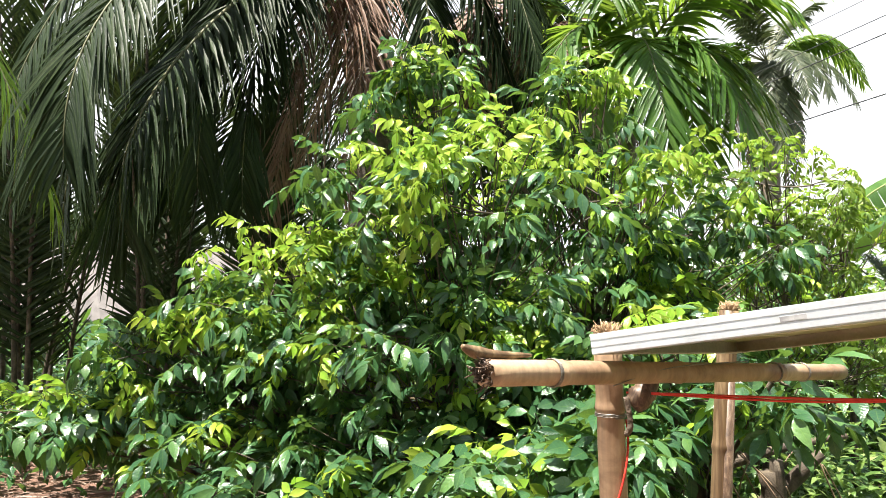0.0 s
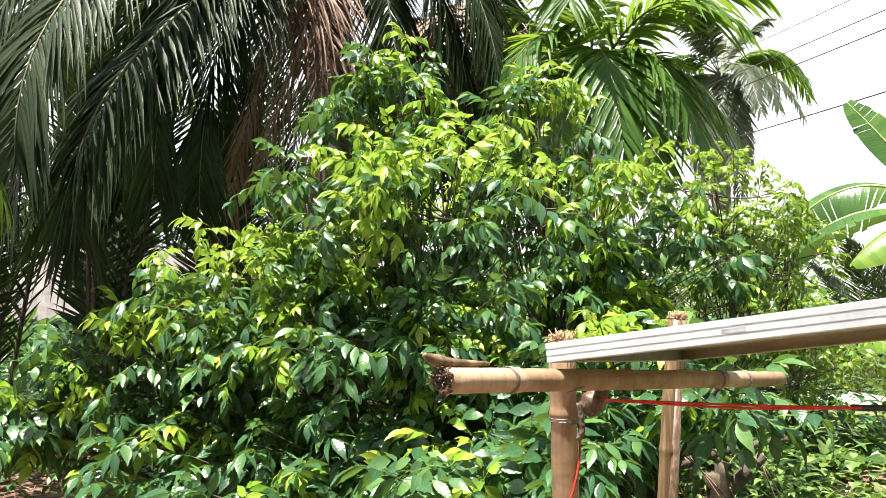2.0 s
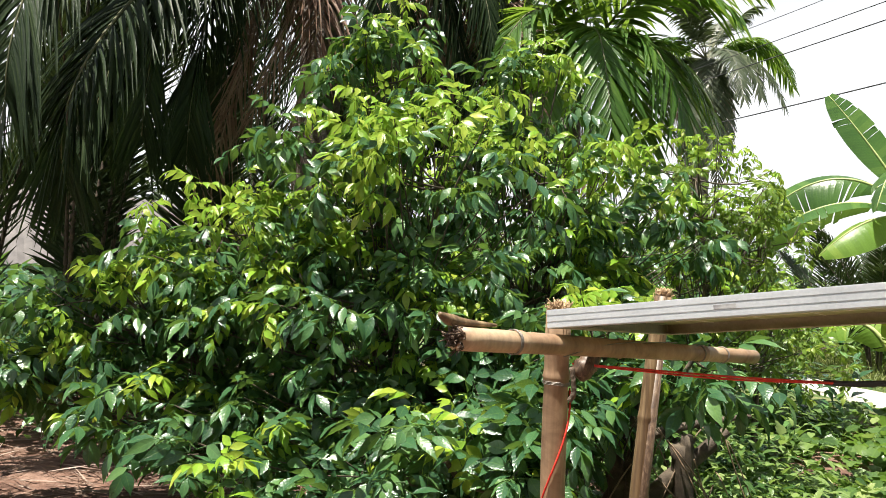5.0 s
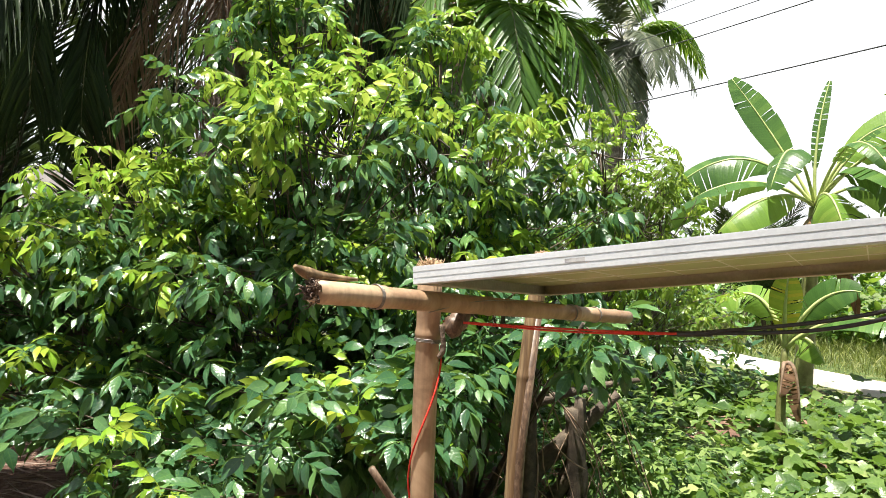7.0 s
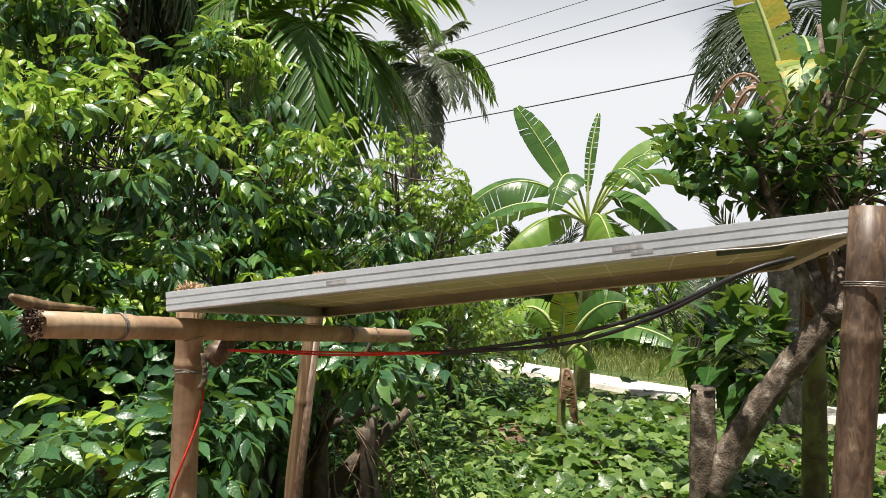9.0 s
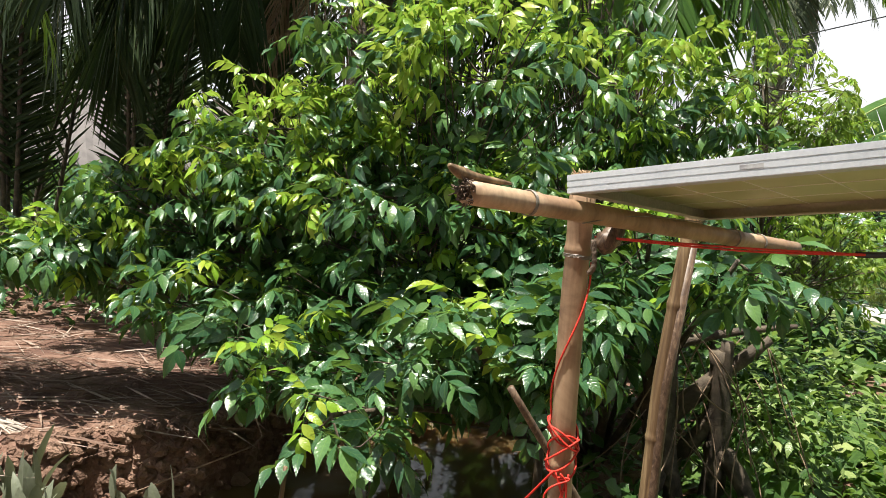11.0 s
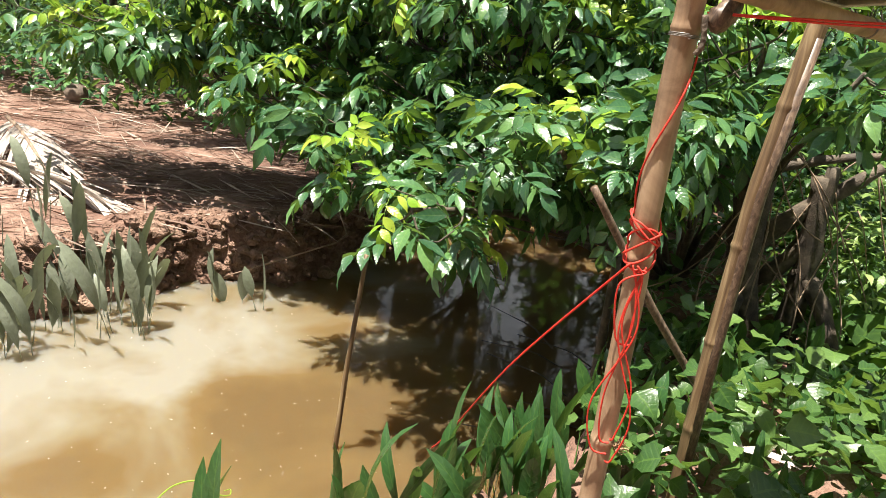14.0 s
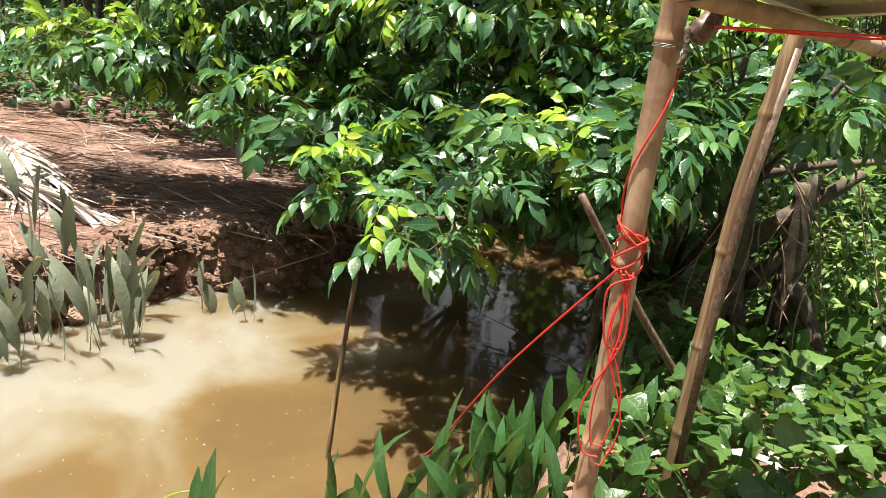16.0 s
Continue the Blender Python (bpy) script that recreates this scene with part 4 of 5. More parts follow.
# ---- bananas ----
def banana_leaf(p0, p1, p2, width, r, tears=0.12, stalk=0.2):
    """A broad blade on an arched midrib, torn along its veins."""
    n = 22
    path = bez(p0, p1, p2, n)
    tg = np.gradient(path, axis=0)
    tg /= np.linalg.norm(tg, axis=1)[:, None]
    ref = np.array([0, 0, 1.0]) + r.normal(0, 0.25, 3) + np.array([-0.75, -1.0, 0]) * max(0.0, tg[n // 2][2]) ** 2 * 1.5    # steep blades twist to the open side
    width *= 1 - 0.42 * max(0.0, tg[n // 2][2]) ** 2
    lat = np.cross(tg, ref)
    lat /= np.linalg.norm(lat, axis=1)[:, None]
    up = np.cross(lat, tg)
    k0 = int(n * stalk)
    v, f, uv = [], [], []
    for side in (1, -1):
        drop = r.uniform(0.1, 0.4) + 0.75 * max(0.0, 0.55 - tg[n // 2][2])    # arched blades fold down
        for i in range(k0, n - 1):
            torn = r.uniform() < tears
            quad = []
            for j in (i, i + 1):
                u = (j - k0) / (n - 1 - k0)
                w = width / 2 * max(0.03, math.sin(math.pi * min(0.985, (u * 0.93 + 0.045))) ** 0.55)
                c = path[j] + (tg[j] * 0.010 * (1 if j == i else -1) if torn else 0)
                for q in (0, 0.5, 1):
                    s = w * q
                    sag = (drop + (0.12 if torn else 0)) * w * q * q
                    uv.append((u * 5, q))
                    quad.append((path[j] if q == 0 else c) + lat[j] * side * s + up[j] * (0.18 * s - sag) + tg[j] * s * 0.25)
            b = len(v)
            v += quad
            f += [(b, b + 1, b + 4, b + 3), (b + 1, b + 2, b + 5, b + 4)]
    return Mesher().tube(path, np.linspace(0.028, 0.005, n), 6), (np.array(v), np.array(f), np.array(uv, float))


M_BSTEM = surface("banana_stem", [(0.3, (0.12, 0.1, 0.04)), (0.55, (0.24, 0.26, 0.09)), (0.75, (0.36, 0.36, 0.15))], 5, (0.45, 0.65), 0.3)
M_BSTEMDRY = surface("dry_banana_stem", [(0.3, (0.04, 0.026, 0.014)), (0.46, (0.12, 0.09, 0.035)), (0.6, (0.24, 0.25, 0.07))], 4, (0.7, 0.9), 0.5)
M_MIDRIB = surface("midrib", [(0.3, (0.3, 0.38, 0.12)), (0.7, (0.48, 0.52, 0.22))], 8, (0.4, 0.6), 0.1)
M_DEADBANANA = foliage("dead_banana_leaf", [(0.1, (0.06, 0.032, 0.018)), (0.6, (0.16, 0.085, 0.042)), (0.95, (0.34, 0.22, 0.12))], 0.75, 0.15, (0.5, 0.28, 0.1), 3)
M_BANANALIT = foliage("pale_banana_leaf", [(0.1, (0.09, 0.19, 0.03)), (0.6, (0.17, 0.3, 0.05)), (0.95, (0.3, 0.38, 0.08))], 0.32, 0.4, (0.45, 0.6, 0.1), 2)
M_YELLOWLEAF = foliage("yellowing_banana_leaf", [(0.25, (0.14, 0.24, 0.03)), (0.5, (0.22, 0.3, 0.035)), (0.7, (0.42, 0.32, 0.04))], 0.4, 0.35, (0.45, 0.5, 0.05), 5)


def banana(label, base, top, r0, leaves, seed, width=0.5, dead=(), stem_mat=None, special=None, stalk=0.2, narrow=()):
    r = np.random.default_rng(seed)
    t = thing("banana_plant", label, "plant", base, "banana plants")
    b, c = np.asarray(base, float), np.asarray(top, float)
    place(Mesher().tube(bez(b - (0, 0, 0.1), (b + c) / 2 + r.normal(0, 0.03, 3), c, 14), np.linspace(r0, r0 * 0.55, 14), 12, wob=0.05).ob("stem", stem_mat or M_BSTEM), t)
    for i, (ctrl, tip) in enumerate(leaves):
        rib, tpl = banana_leaf(c, ctrl, tip, width * r.uniform(0.85, 1.15) * (0.5 if i in narrow else 1), r, 0.45 if i in narrow else 0.22, stalk)
        o = place(Fast().put(tpl, np.eye(4)).ob("leaf", special.get(i, M_BANANA) if special else M_BANANA), t)
        rb = rib.ob("midrib", M_MIDRIB)
        rb.parent = o
    for ctrl, tip in dead:
        rib, tpl = banana_leaf(c - (0, 0, 0.15), ctrl, tip, width * 0.36, r, 0.35)
        o = place(Fast().put(tpl, np.eye(4)).ob("leaf", M_DEADBANANA, label="dead brown hanging leaf"), t)
        rb = rib.ob("midrib", M_DEADRACHIS)
        rb.parent = o
    return t


banana("tall banana plant with broad torn green leaves", (6.45, 9.5, 0), (6.27, 9.21, 2.65), 0.14, [
    ((5.85, 9.6, 3.7), (5.32, 9.98, 4.56)), ((6.15, 9.2, 3.6), (6.45, 9.33, 4.49)), ((6.5, 8.8, 3.9), (7.05, 8.4, 3.75)), ((6.75, 9.1, 3.8), (7.39, 8.64, 4.07)),
    ((6.7, 8.3, 4.05), (7.26, 7.57, 3.0)), ((5.3, 9.5, 3.95), (4.3, 9.89, 2.63)), ((5.0, 9.1, 3.4), (4.1, 9.54, 2.17)), ((6.2, 8.2, 3.65), (6.61, 7.6, 2.4)), ((6.2, 8.5, 4.0), (6.35, 7.9, 3.05)),
    ((5.6, 8.8, 4.0), (5.22, 8.56, 2.76)), ((5.4, 8.7, 3.0), (4.71, 8.83, 2.2)), ((5.9, 8.4, 3.1), (5.99, 8.07, 2.1)), ((6.7, 8.8, 3.3), (7.4, 8.3, 2.5))], 71, 0.66,
    [((6.5, 8.9, 2.6), (6.7, 8.8, 1.2)), ((5.9, 9.0, 2.5), (5.7, 8.9, 1.3))], special={3: M_BANANALIT, 10: M_BANANALIT, 11: M_BANANALIT}, stalk=0.3, narrow=(1, 2, 8))
banana("young banana plant with bright translucent leaves", (4.02, 6.03, 0), (4.0, 6.02, 0.98), 0.055, [
    ((4.2, 5.45, 1.55), (4.52, 4.94, 1.2)), ((3.84, 6.2, 1.72), (3.50, 6.4, 1.3)), ((3.92, 5.97, 1.35), (3.9, 5.88, 1.66)), ((4.1, 5.8, 1.6), (4.36, 5.55, 1.55)), ((4.1, 5.9, 1.25), (4.2, 5.75, 0.9))], 72, 0.42,
    [((4.05, 5.9, 0.95), (4.08, 5.85, 0.35)), ((3.95, 5.95, 0.9), (3.9, 5.9, 0.55))], special={1: M_BANANALIT, 2: M_YELLOWLEAF, 4: M_BANANALIT})
banana("large banana plant with yellowing and dead brown leaves", (4.25, 3.25, 0), (4.0, 3.1, 2.2), 0.09, [
    ((3.85, 3.35, 3.5), (3.72, 3.55, 3.95)), ((3.85, 3.1, 3.55), (3.55, 2.85, 2.85)), ((3.95, 2.85, 3.4), (3.9, 2.4, 3.25)), ((4.3, 2.8, 3.6), (4.5, 2.3, 3.9)), ((4.3, 3.4, 3.5), (4.7, 3.9, 3.7)), ((4.0, 2.9, 3.7), (3.8, 2.7, 4.4))], 73, 0.42,
    [((3.8, 3.4, 3.6), (3.66, 3.66, 2.95)), ((3.75, 3.35, 3.5), (3.6, 3.45, 2.75)), ((3.9, 3.2, 3.1), (3.72, 3.2, 2.4)), ((3.9, 3.0, 3.0), (3.75, 2.9, 2.3)), ((4.0, 2.95, 2.9), (3.95, 2.7, 2.2)), ((4.0, 3.05, 2.6), (3.98, 2.95, 1.6)), ((4.1, 2.9, 3.1), (4.2, 2.6, 2.4)), ((3.95, 3.15, 2.3), (3.9, 3.1, 1.2))], M_BSTEMDRY, special={1: M_YELLOWLEAF, 0: M_YELLOWLEAF})

# ---- pomelo tree with the sawn limb ----
pom = thing("pomelo_tree", "old pomelo tree with a sawn stub and green fruit", "tree", (3.1, 2.98, 0))
trunk = Mesher()
trunk.tube(bez((3.1, 3.0, -0.1), (3.08, 2.98, 0.5), (3.06, 3.0, 1.14), 14), np.linspace(0.1, 0.06, 14), 16, wob=0.12)
trunk.tube(bez((3.1, 2.97, 0.55), (3.2, 2.9, 0.95), (3.52, 2.56, 1.6), 14), np.linspace(0.082, 0.062, 14), 16, wob=0.12)
place(trunk.ob("trunk", M_BARK), pom)
M_CUT = surface("sawn_wood", [(0.3, (0.06, 0.045, 0.035)), (0.7, (0.16, 0.12, 0.09))], 20, (0.7, 0.9), 0.3)
place(Mesher().tube([(3.06, 3.0, 1.12), (3.06, 3.0, 1.146)], [0.064, 0.055], 14, wob=0.12).ob("sawn_stub", M_CUT), pom)
cr = np.random.default_rng(81)
limbs = Mesher()
tips = []
for p1, p2, rr in (((3.7, 2.4, 1.85), (3.95, 2.35, 2.6), 0.075), ((3.5, 2.75, 1.9), (3.62, 3.1, 2.6), 0.05), ((3.35, 2.7, 1.85), (3.25, 2.9, 2.5), 0.04), ((3.7, 2.6, 2.0), (4.1, 2.9, 2.7), 0.045), ((3.66, 2.66, 2.3), (3.58, 2.76, 3.2), 0.028)):
    path = bez((3.5, 2.58, 1.55), p1, p2, 10)
    limbs.tube(path, np.linspace(rr, rr * 0.45, 10), 9, wob=0.08)
    tips.append(path)
citrus = [blade(0.105, 0.055, 5, 0.2, d, 0.45, 0.02) for d in (0.2, 0.5, 0.9)]
cf = Fast()
cm = {0: [], 1: [], 2: []}
for c, rad, n in (((3.3, 2.95, 2.45), (0.42, 0.35, 0.28), 58), ((3.55, 2.75, 2.35), (0.4, 0.4, 0.25), 42), ((3.55, 2.6, 2.9), (0.3, 0.3, 0.35), 12), ((3.95, 2.4, 2.35), (0.45, 0.45, 0.25), 22), ((3.05, 3.1, 2.52), (0.3, 0.2, 0.13), 18)):
    pts, dirs = ellipsoid_shoots(cr, c, rad, n, 0.3)
    for p, d in zip(pts, dirs):
        s = tips[int(cr.integers(len(tips)))][int(cr.integers(3, 10))]
        if np.linalg.norm(s - p) < 0.75:
            limbs.tube(bez(s, (s + p) / 2 + cr.normal(0, 0.06, 3), p, 5), np.linspace(0.009, 0.003, 5), 4, cap=False)
        for q in range(7):
            o = cr.normal(0, 1, 3) + d * 0.8
            cm[int(cr.integers(3))].append(at_point(basis(o) @ rot("x", cr.normal(0, 0.5)), p + cr.normal(0, 0.05, 3), cr.uniform(0.75, 1.25)))
for k in cm:
    cf.put(citrus[k], cm[k])
place(limbs.ob("limb", M_BARK), pom)
place(cf.ob("crown", M_CITRUS), pom)
for c, rad in (((3.16, 2.84, 2.29), 0.07), ((3.0, 3.15, 2.52), 0.05), ((3.18, 2.84, 2.6), 0.075), ((3.45, 2.7, 2.3), 0.06)):
    m = Mesher()
    th = np.linspace(0.05, math.pi - 0.05, 10)
    m.tube([(c[0], c[1], c[2] + rad * 1.08 * math.cos(a)) for a in th], [rad * math.sin(a) for a in th], 16, wob=0.01)
    m.tube([(c[0], c[1], c[2] + rad), (c[0] + 0.02, c[1], c[2] + rad + 0.06)], [0.006, 0.004], 5)
    place(m.ob("fruit", M_FRUIT, label="round green pomelo"), pom)

# ---- concrete path ----
pc = [(5.6, 20.0), (6.3, 15.2), (6.95, 12.6), (7.7, 10.5), (8.6, 8.6), (9.9, 6.6), (12, 4)]
pc = np.array(pc)
us = np.linspace(0, len(pc) - 1, 40)
line = np.stack([np.interp(us, np.arange(len(pc)), pc[:, k]) for k in range(2)], 1)
tg = np.gradient(line, axis=0)
tg /= np.linalg.norm(tg, axis=1)[:, None]
nl = np.stack([-tg[:, 1], tg[:, 0]], 1)
pv, pf = [], []
for p, nn in zip(line, nl):
    for s, z in ((-0.66, -0.06), (-0.6, 0.08), (0.6, 0.08), (0.66, -0.06)):
        w = p + nn * (s + cr.normal(0, 0.015))
        pv.append((w[0], w[1], z))
for i in range(len(line) - 1):
    for k in range(3):
        pf.append((4 * i + k, 4 * i + k + 1, 4 * i + 5 + k, 4 * i + 4 + k))
tagged(Mesher().add(pv, pf).ob("path", M_CONCRETE, smooth=False), "narrow pale concrete garden path", "path", kind="structure")


def path_gap(x, y):
    d = np.full(np.shape(x), 1e9)
    for p in line:
        d = np.minimum(d, np.hypot(x - p[0], y - p[1]))
    return d


# ---- cover plants, weeds and grass ----
def scatter_leaves(name, label, category, mat, tpls, n, region, height, seed, tilt=0.5, scale=(0.7, 1.3), upright=0.0, clear=0.05, dens=None):
    r = np.random.default_rng(seed)
    x, y = r.uniform(region[0], region[1], n), r.uniform(region[2], region[3], n)
    d = ditch_depth(x, y)
    keep = (d < -clear) & (path_gap(x, y) > 0.72)
    if dens:
        keep &= r.uniform(0, 1, n) < dens(x, y)
    x, y = x[keep], y[keep]
    clump = 0.5 + 0.5 * np.sin(x * 2.3 + 1.7 * np.sin(y * 1.9)) * np.cos(y * 2.7 + x)
    z = ground_z(x, y) + r.uniform(height[0], height[1], len(x)) * (0.4 + 0.8 * clump)
    mats = [[] for _ in tpls]
    for a, b, c in zip(x, y, z):
        az = r.uniform(0, 6.28)
        el = upright + r.normal(0, tilt)
        o = np.array([math.cos(az) * math.cos(el), math.sin(az) * math.cos(el), math.sin(el)])
        mats[int(r.integers(len(tpls)))].append(at_point(basis(o) @ rot("x", r.normal(0, 0.4)), (a, b, c), r.uniform(*scale)))
    f = Fast()
    for tpl, mm in zip(tpls, mats):
        f.put(tpl, mm)
    return tagged(f.ob(name, mat), label, category, kind="stuff")


heart = [blade(0.12, 0.115, 6, 0.22, d, 0.26, 0.06) for d in (0.2, 0.6, 1.1)]
oval = [blade(0.09, 0.045, 5, 0.2, d, 0.42, 0.02) for d in (0.3, 0.7)]
grassb = [blade(0.32, 0.012, 4, 0.3, d, 0.3) for d in (0.5, 1.0, 1.6)]
scatter_leaves("ground_cover", "low creeping cover plants with heart-shaped green leaves", "ground cover", M_COVER, heart, 9500, (1.4, 8.5, 2.4, 10.5), (0.02, 0.24), 91, 0.45, (0.6, 1.9), dens=lambda x, y: np.clip((path_gap(x, y) - 0.8) / 3.0, 0, 1) * (lumps(x, y, 3.0, 12) > -0.6))
scatter_leaves("light_cover", "pale creeping leaves among darker cover", "ground cover", M_COVERLIT, heart, 1800, (1.4, 8.5, 2.4, 10.5), (0.12, 0.27), 95, 0.4, (0.5, 1.5), dens=lambda x, y: np.clip((path_gap(x, y) - 0.8) / 3.0, 0, 1) * (lumps(x, y, 3.0, 12) > 0.0))
scatter_leaves("ground_cover", "green creeping cover below the pomelo tree", "ground cover", M_WEED, heart, 3000, (2.2, 9, -0.8, 2.6), (0.02, 0.25), 97, 0.45, (0.7, 1.8))
scatter_leaves("weeds", "mixed leafy green weeds", "weeds", M_WEED, oval, 3600, (0.42, 3.2, 1.45, 5.5), (0.03, 0.36), 92, 0.5, (0.6, 1.5))
scatter_leaves("creeper", "climbing creeper with broad heart-shaped leaves among the weeds", "creeper", M_WEED, heart, 420, (0.3, 1.7, 1.45, 2.9), (0.1, 0.5), 96, 0.4, (0.5, 1.0))
scatter_leaves("grass", "tall light green grass beside the path", "grass", M_GRASS, grassb, 26000, (5, 16, 5, 24), (0.0, 0.1), 93, 0.25, (0.8, 1.7), 1.15,
               dens=lambda x, y: (x > np.interp(y, pc[::-1, 1], pc[::-1, 0])) * 1.0)
scatter_leaves("undergrowth", "dark leafy undergrowth beneath the palms", "undergrowth", M_LEAF, [blade(0.14, 0.06, 5, 0.2, d, 0.45) for d in (0.4, 0.9)], 12000, (-9, 3, 5.6, 10), (0.05, 0.75), 94, 0.5)


def lance_plants(label, mat, spots, n, blade_len, blade_w, stalk, seed, lean=0.3, bend=(0.1, 0.6)):
    """Tufts of stalked lance leaves, every leaf a part of its tuft."""
    r = np.random.default_rng(seed)
    for sx, sy, sp in spots:
        z0 = max(float(ground_z(np.array([sx]), np.array([sy]))[0]), WATER_Z - 0.1)
        t = thing("aquatic_plant", label, "plant", (sx, sy, z0), "ditch plants")
        for k in range(max(2, int(n * r.uniform(0.7, 1.3)))):
            x, y = sx + r.normal(0, sp), sy + r.normal(0, sp)
            z = max(float(ground_z(np.array([x]), np.array([y]))[0]), WATER_Z - 0.1)
            h = stalk * r.uniform(0.5, 1.3)
            az, ln = r.uniform(0, 6.28), abs(r.normal(0, lean))
            o = np.array([math.cos(az) * math.sin(ln), math.sin(az) * math.sin(ln), math.cos(ln)])
            bl = moved(blade(blade_len * r.uniform(0.6, 1.25), blade_w * r.uniform(0.75, 1.25), 7, 0.3, r.uniform(*bend), 0.5, 0.02, blunt=True), at_point(np.eye(4), (h * 0.99, 0, 0)))
            f = Fast().put(join_tpl(stem(h, 0.004, -0.05), bl), [at_point(basis(o, (math.cos(az + 1.5), math.sin(az + 1.5), 0.1)), (x, y, z - 0.01))])
            place(f.ob("leaf", mat), t)


lance_plants("tuft of glossy green lance leaves on the ditch bank", M_LANCE,
             [(-0.52, 1.2, 0.06), (-0.3, 1.4, 0.05), (-0.12, 1.52, 0.06), (0.0, 1.6, 0.05), (0.13, 1.74, 0.06), (0.05, 1.66, 0.08), (0.2, 1.85, 0.08), (0.36, 2.1, 0.10), (0.5, 2.35, 0.12), (0.75, 2.0, 0.12), (0.95, 2.4, 0.15), (1.1, 2.9, 0.16), (0.8, 3.0, 0.15), (0.55, 1.6, 0.09), (0.3, 1.62, 0.08), (0.7, 2.6, 0.12), (1.0, 1.75, 0.1), (0.75, 1.62, 0.1), (1.2, 2.2, 0.14), (1.35, 2.6, 0.15)], 10, 0.28, 0.05, 0.1, 101, 0.42, (0.1, 0.9))
lance_plants("silt-covered grey-green lance leaves standing in the water", M_DUSTY,
             [(-2.19, 2.25, 0.05), (-2.22, 2.4, 0.06), (-2.12, 2.56, 0.06), (-2.12, 2.77, 0.06), (-1.91, 2.71, 0.06), (-1.77, 2.74, 0.04), (-2.3, 2.72, 0.06), (-2.42, 2.5, 0.06), (-2.12, 2.9, 0.06), (-2.0, 3.03, 0.05)], 8, 0.33, 0.058, 0.24, 102, 0.2, (0.0, 1.1))
lance_plants("few silted lance leaves at the foot of the bank", M_DUSTY, [(-1.70, 3.26, 0.03), (-1.55, 3.27, 0.03), (-1.40, 3.26, 0.015)], 1, 0.26, 0.075, 0.2, 103, 0.15, (0.1, 0.6))

# ---- bank litter ----
lr = np.random.default_rng(111)
straw = [blade(0.42, 0.012, 3, 0.2, d, 0.4) for d in (-0.1, 0.05, 0.2)]
sm = [[], [], []]
for _ in range(4200):
    x, y = lr.uniform(-5.8, -0.4), lr.uniform(2.0, 7.0)
    if ditch_depth(np.array([x]), np.array([y]))[0] > -0.06:
        continue
    az = lr.normal(0.1, 0.7) + (3.14 if lr.uniform() < 0.5 else 0)
    sm[int(lr.integers(3))].append(at_point(basis((math.cos(az), math.sin(az), lr.normal(0, 0.05))) @ rot("x", lr.normal(0, 0.8)), (x, y, float(ground_z(np.array([x]), np.array([y]))[0]) + lr.uniform(0.004, 0.03)), lr.uniform(0.4, 1.3)))
ff = Fast()
for tpl, mm in zip(straw, sm):
    ff.put(tpl, mm)
tagged(ff.ob("litter", M_STRAW), "dry straw-like palm litter on bare soil", "litter", kind="stuff")
clod = Mesher()
for _ in range(2400):
    i = int(lr.integers(6, len(DITCH) - 1))
    a, b = DITCH[i], DITCH[i + 1]
    p = a + (b - a) * lr.uniform()
    if p[0] < -5 or i < 7:
        continue
    p = p + lr.normal(0, 0.09, 2)
    s = abs(lr.normal(0.022, 0.016)) + 0.006
    z = float(ground_z(np.array([p[0]]), np.array([p[1]]))[0])
    clod.tube([(p[0], p[1], z - s * 0.6), (p[0], p[1], z), (p[0] + s * 0.2, p[1], z + s * 0.6)], [s * 0.7, s, s * 0.5], 6, wob=0.3)
tagged(clod.ob("clods", M_SOIL, smooth=False), "crumbling clods of red-brown earth", "soil", kind="stuff")
dry = thing("dry_frond", "bleached dry palm frond lying on the bank", "palm frond", (-3.4, 4.0, 0.03))
hang_frond(dry, ((-4.15, 4.47, 0.12), (-3.2, 3.7, 0.22), (-2.5, 3.16, -0.12)), lr, M_BLEACH, M_DEADRACHIS, name="leaflet", pairs=60, leaflet=0.55, width=0.03, start=0.08, hang=0.3, forward=1.1)
hang_frond(dry, ((-3.9, 3.45, 0.10), (-3.1, 3.5, 0.16), (-2.5, 3.4, 0.03)), lr, M_BLEACH, M_DEADRACHIS, name="leaflet", pairs=46, leaflet=0.42, width=0.02, start=0.25, hang=0.25, forward=1.35)
nut = Mesher()
th = np.linspace(0.05, math.pi - 0.05, 10)
nut.tube([(-4.6 + 0.11 * math.cos(a), 5.78, 0.09) for a in th], [0.095 * math.sin(a) for a in th], 12, wob=0.03)
tagged(nut.ob("coconut", M_COCO), "old brown coconut husk on the bank", "coconut")

# ---- sticks in and beside the water ----
def stick(label, pts, r0, r1, mat):
    pts = np.asarray(pts, float)
    u = np.linspace(0, len(pts) - 1, 14)
    p = np.stack([np.interp(u, np.arange(len(pts)), pts[:, k]) for k in range(3)], 1)
    return tagged(Mesher().tube(p, np.linspace(r0, r1, 14), 8, wob=0.06).ob("stick", mat), label, "stick", "sticks")


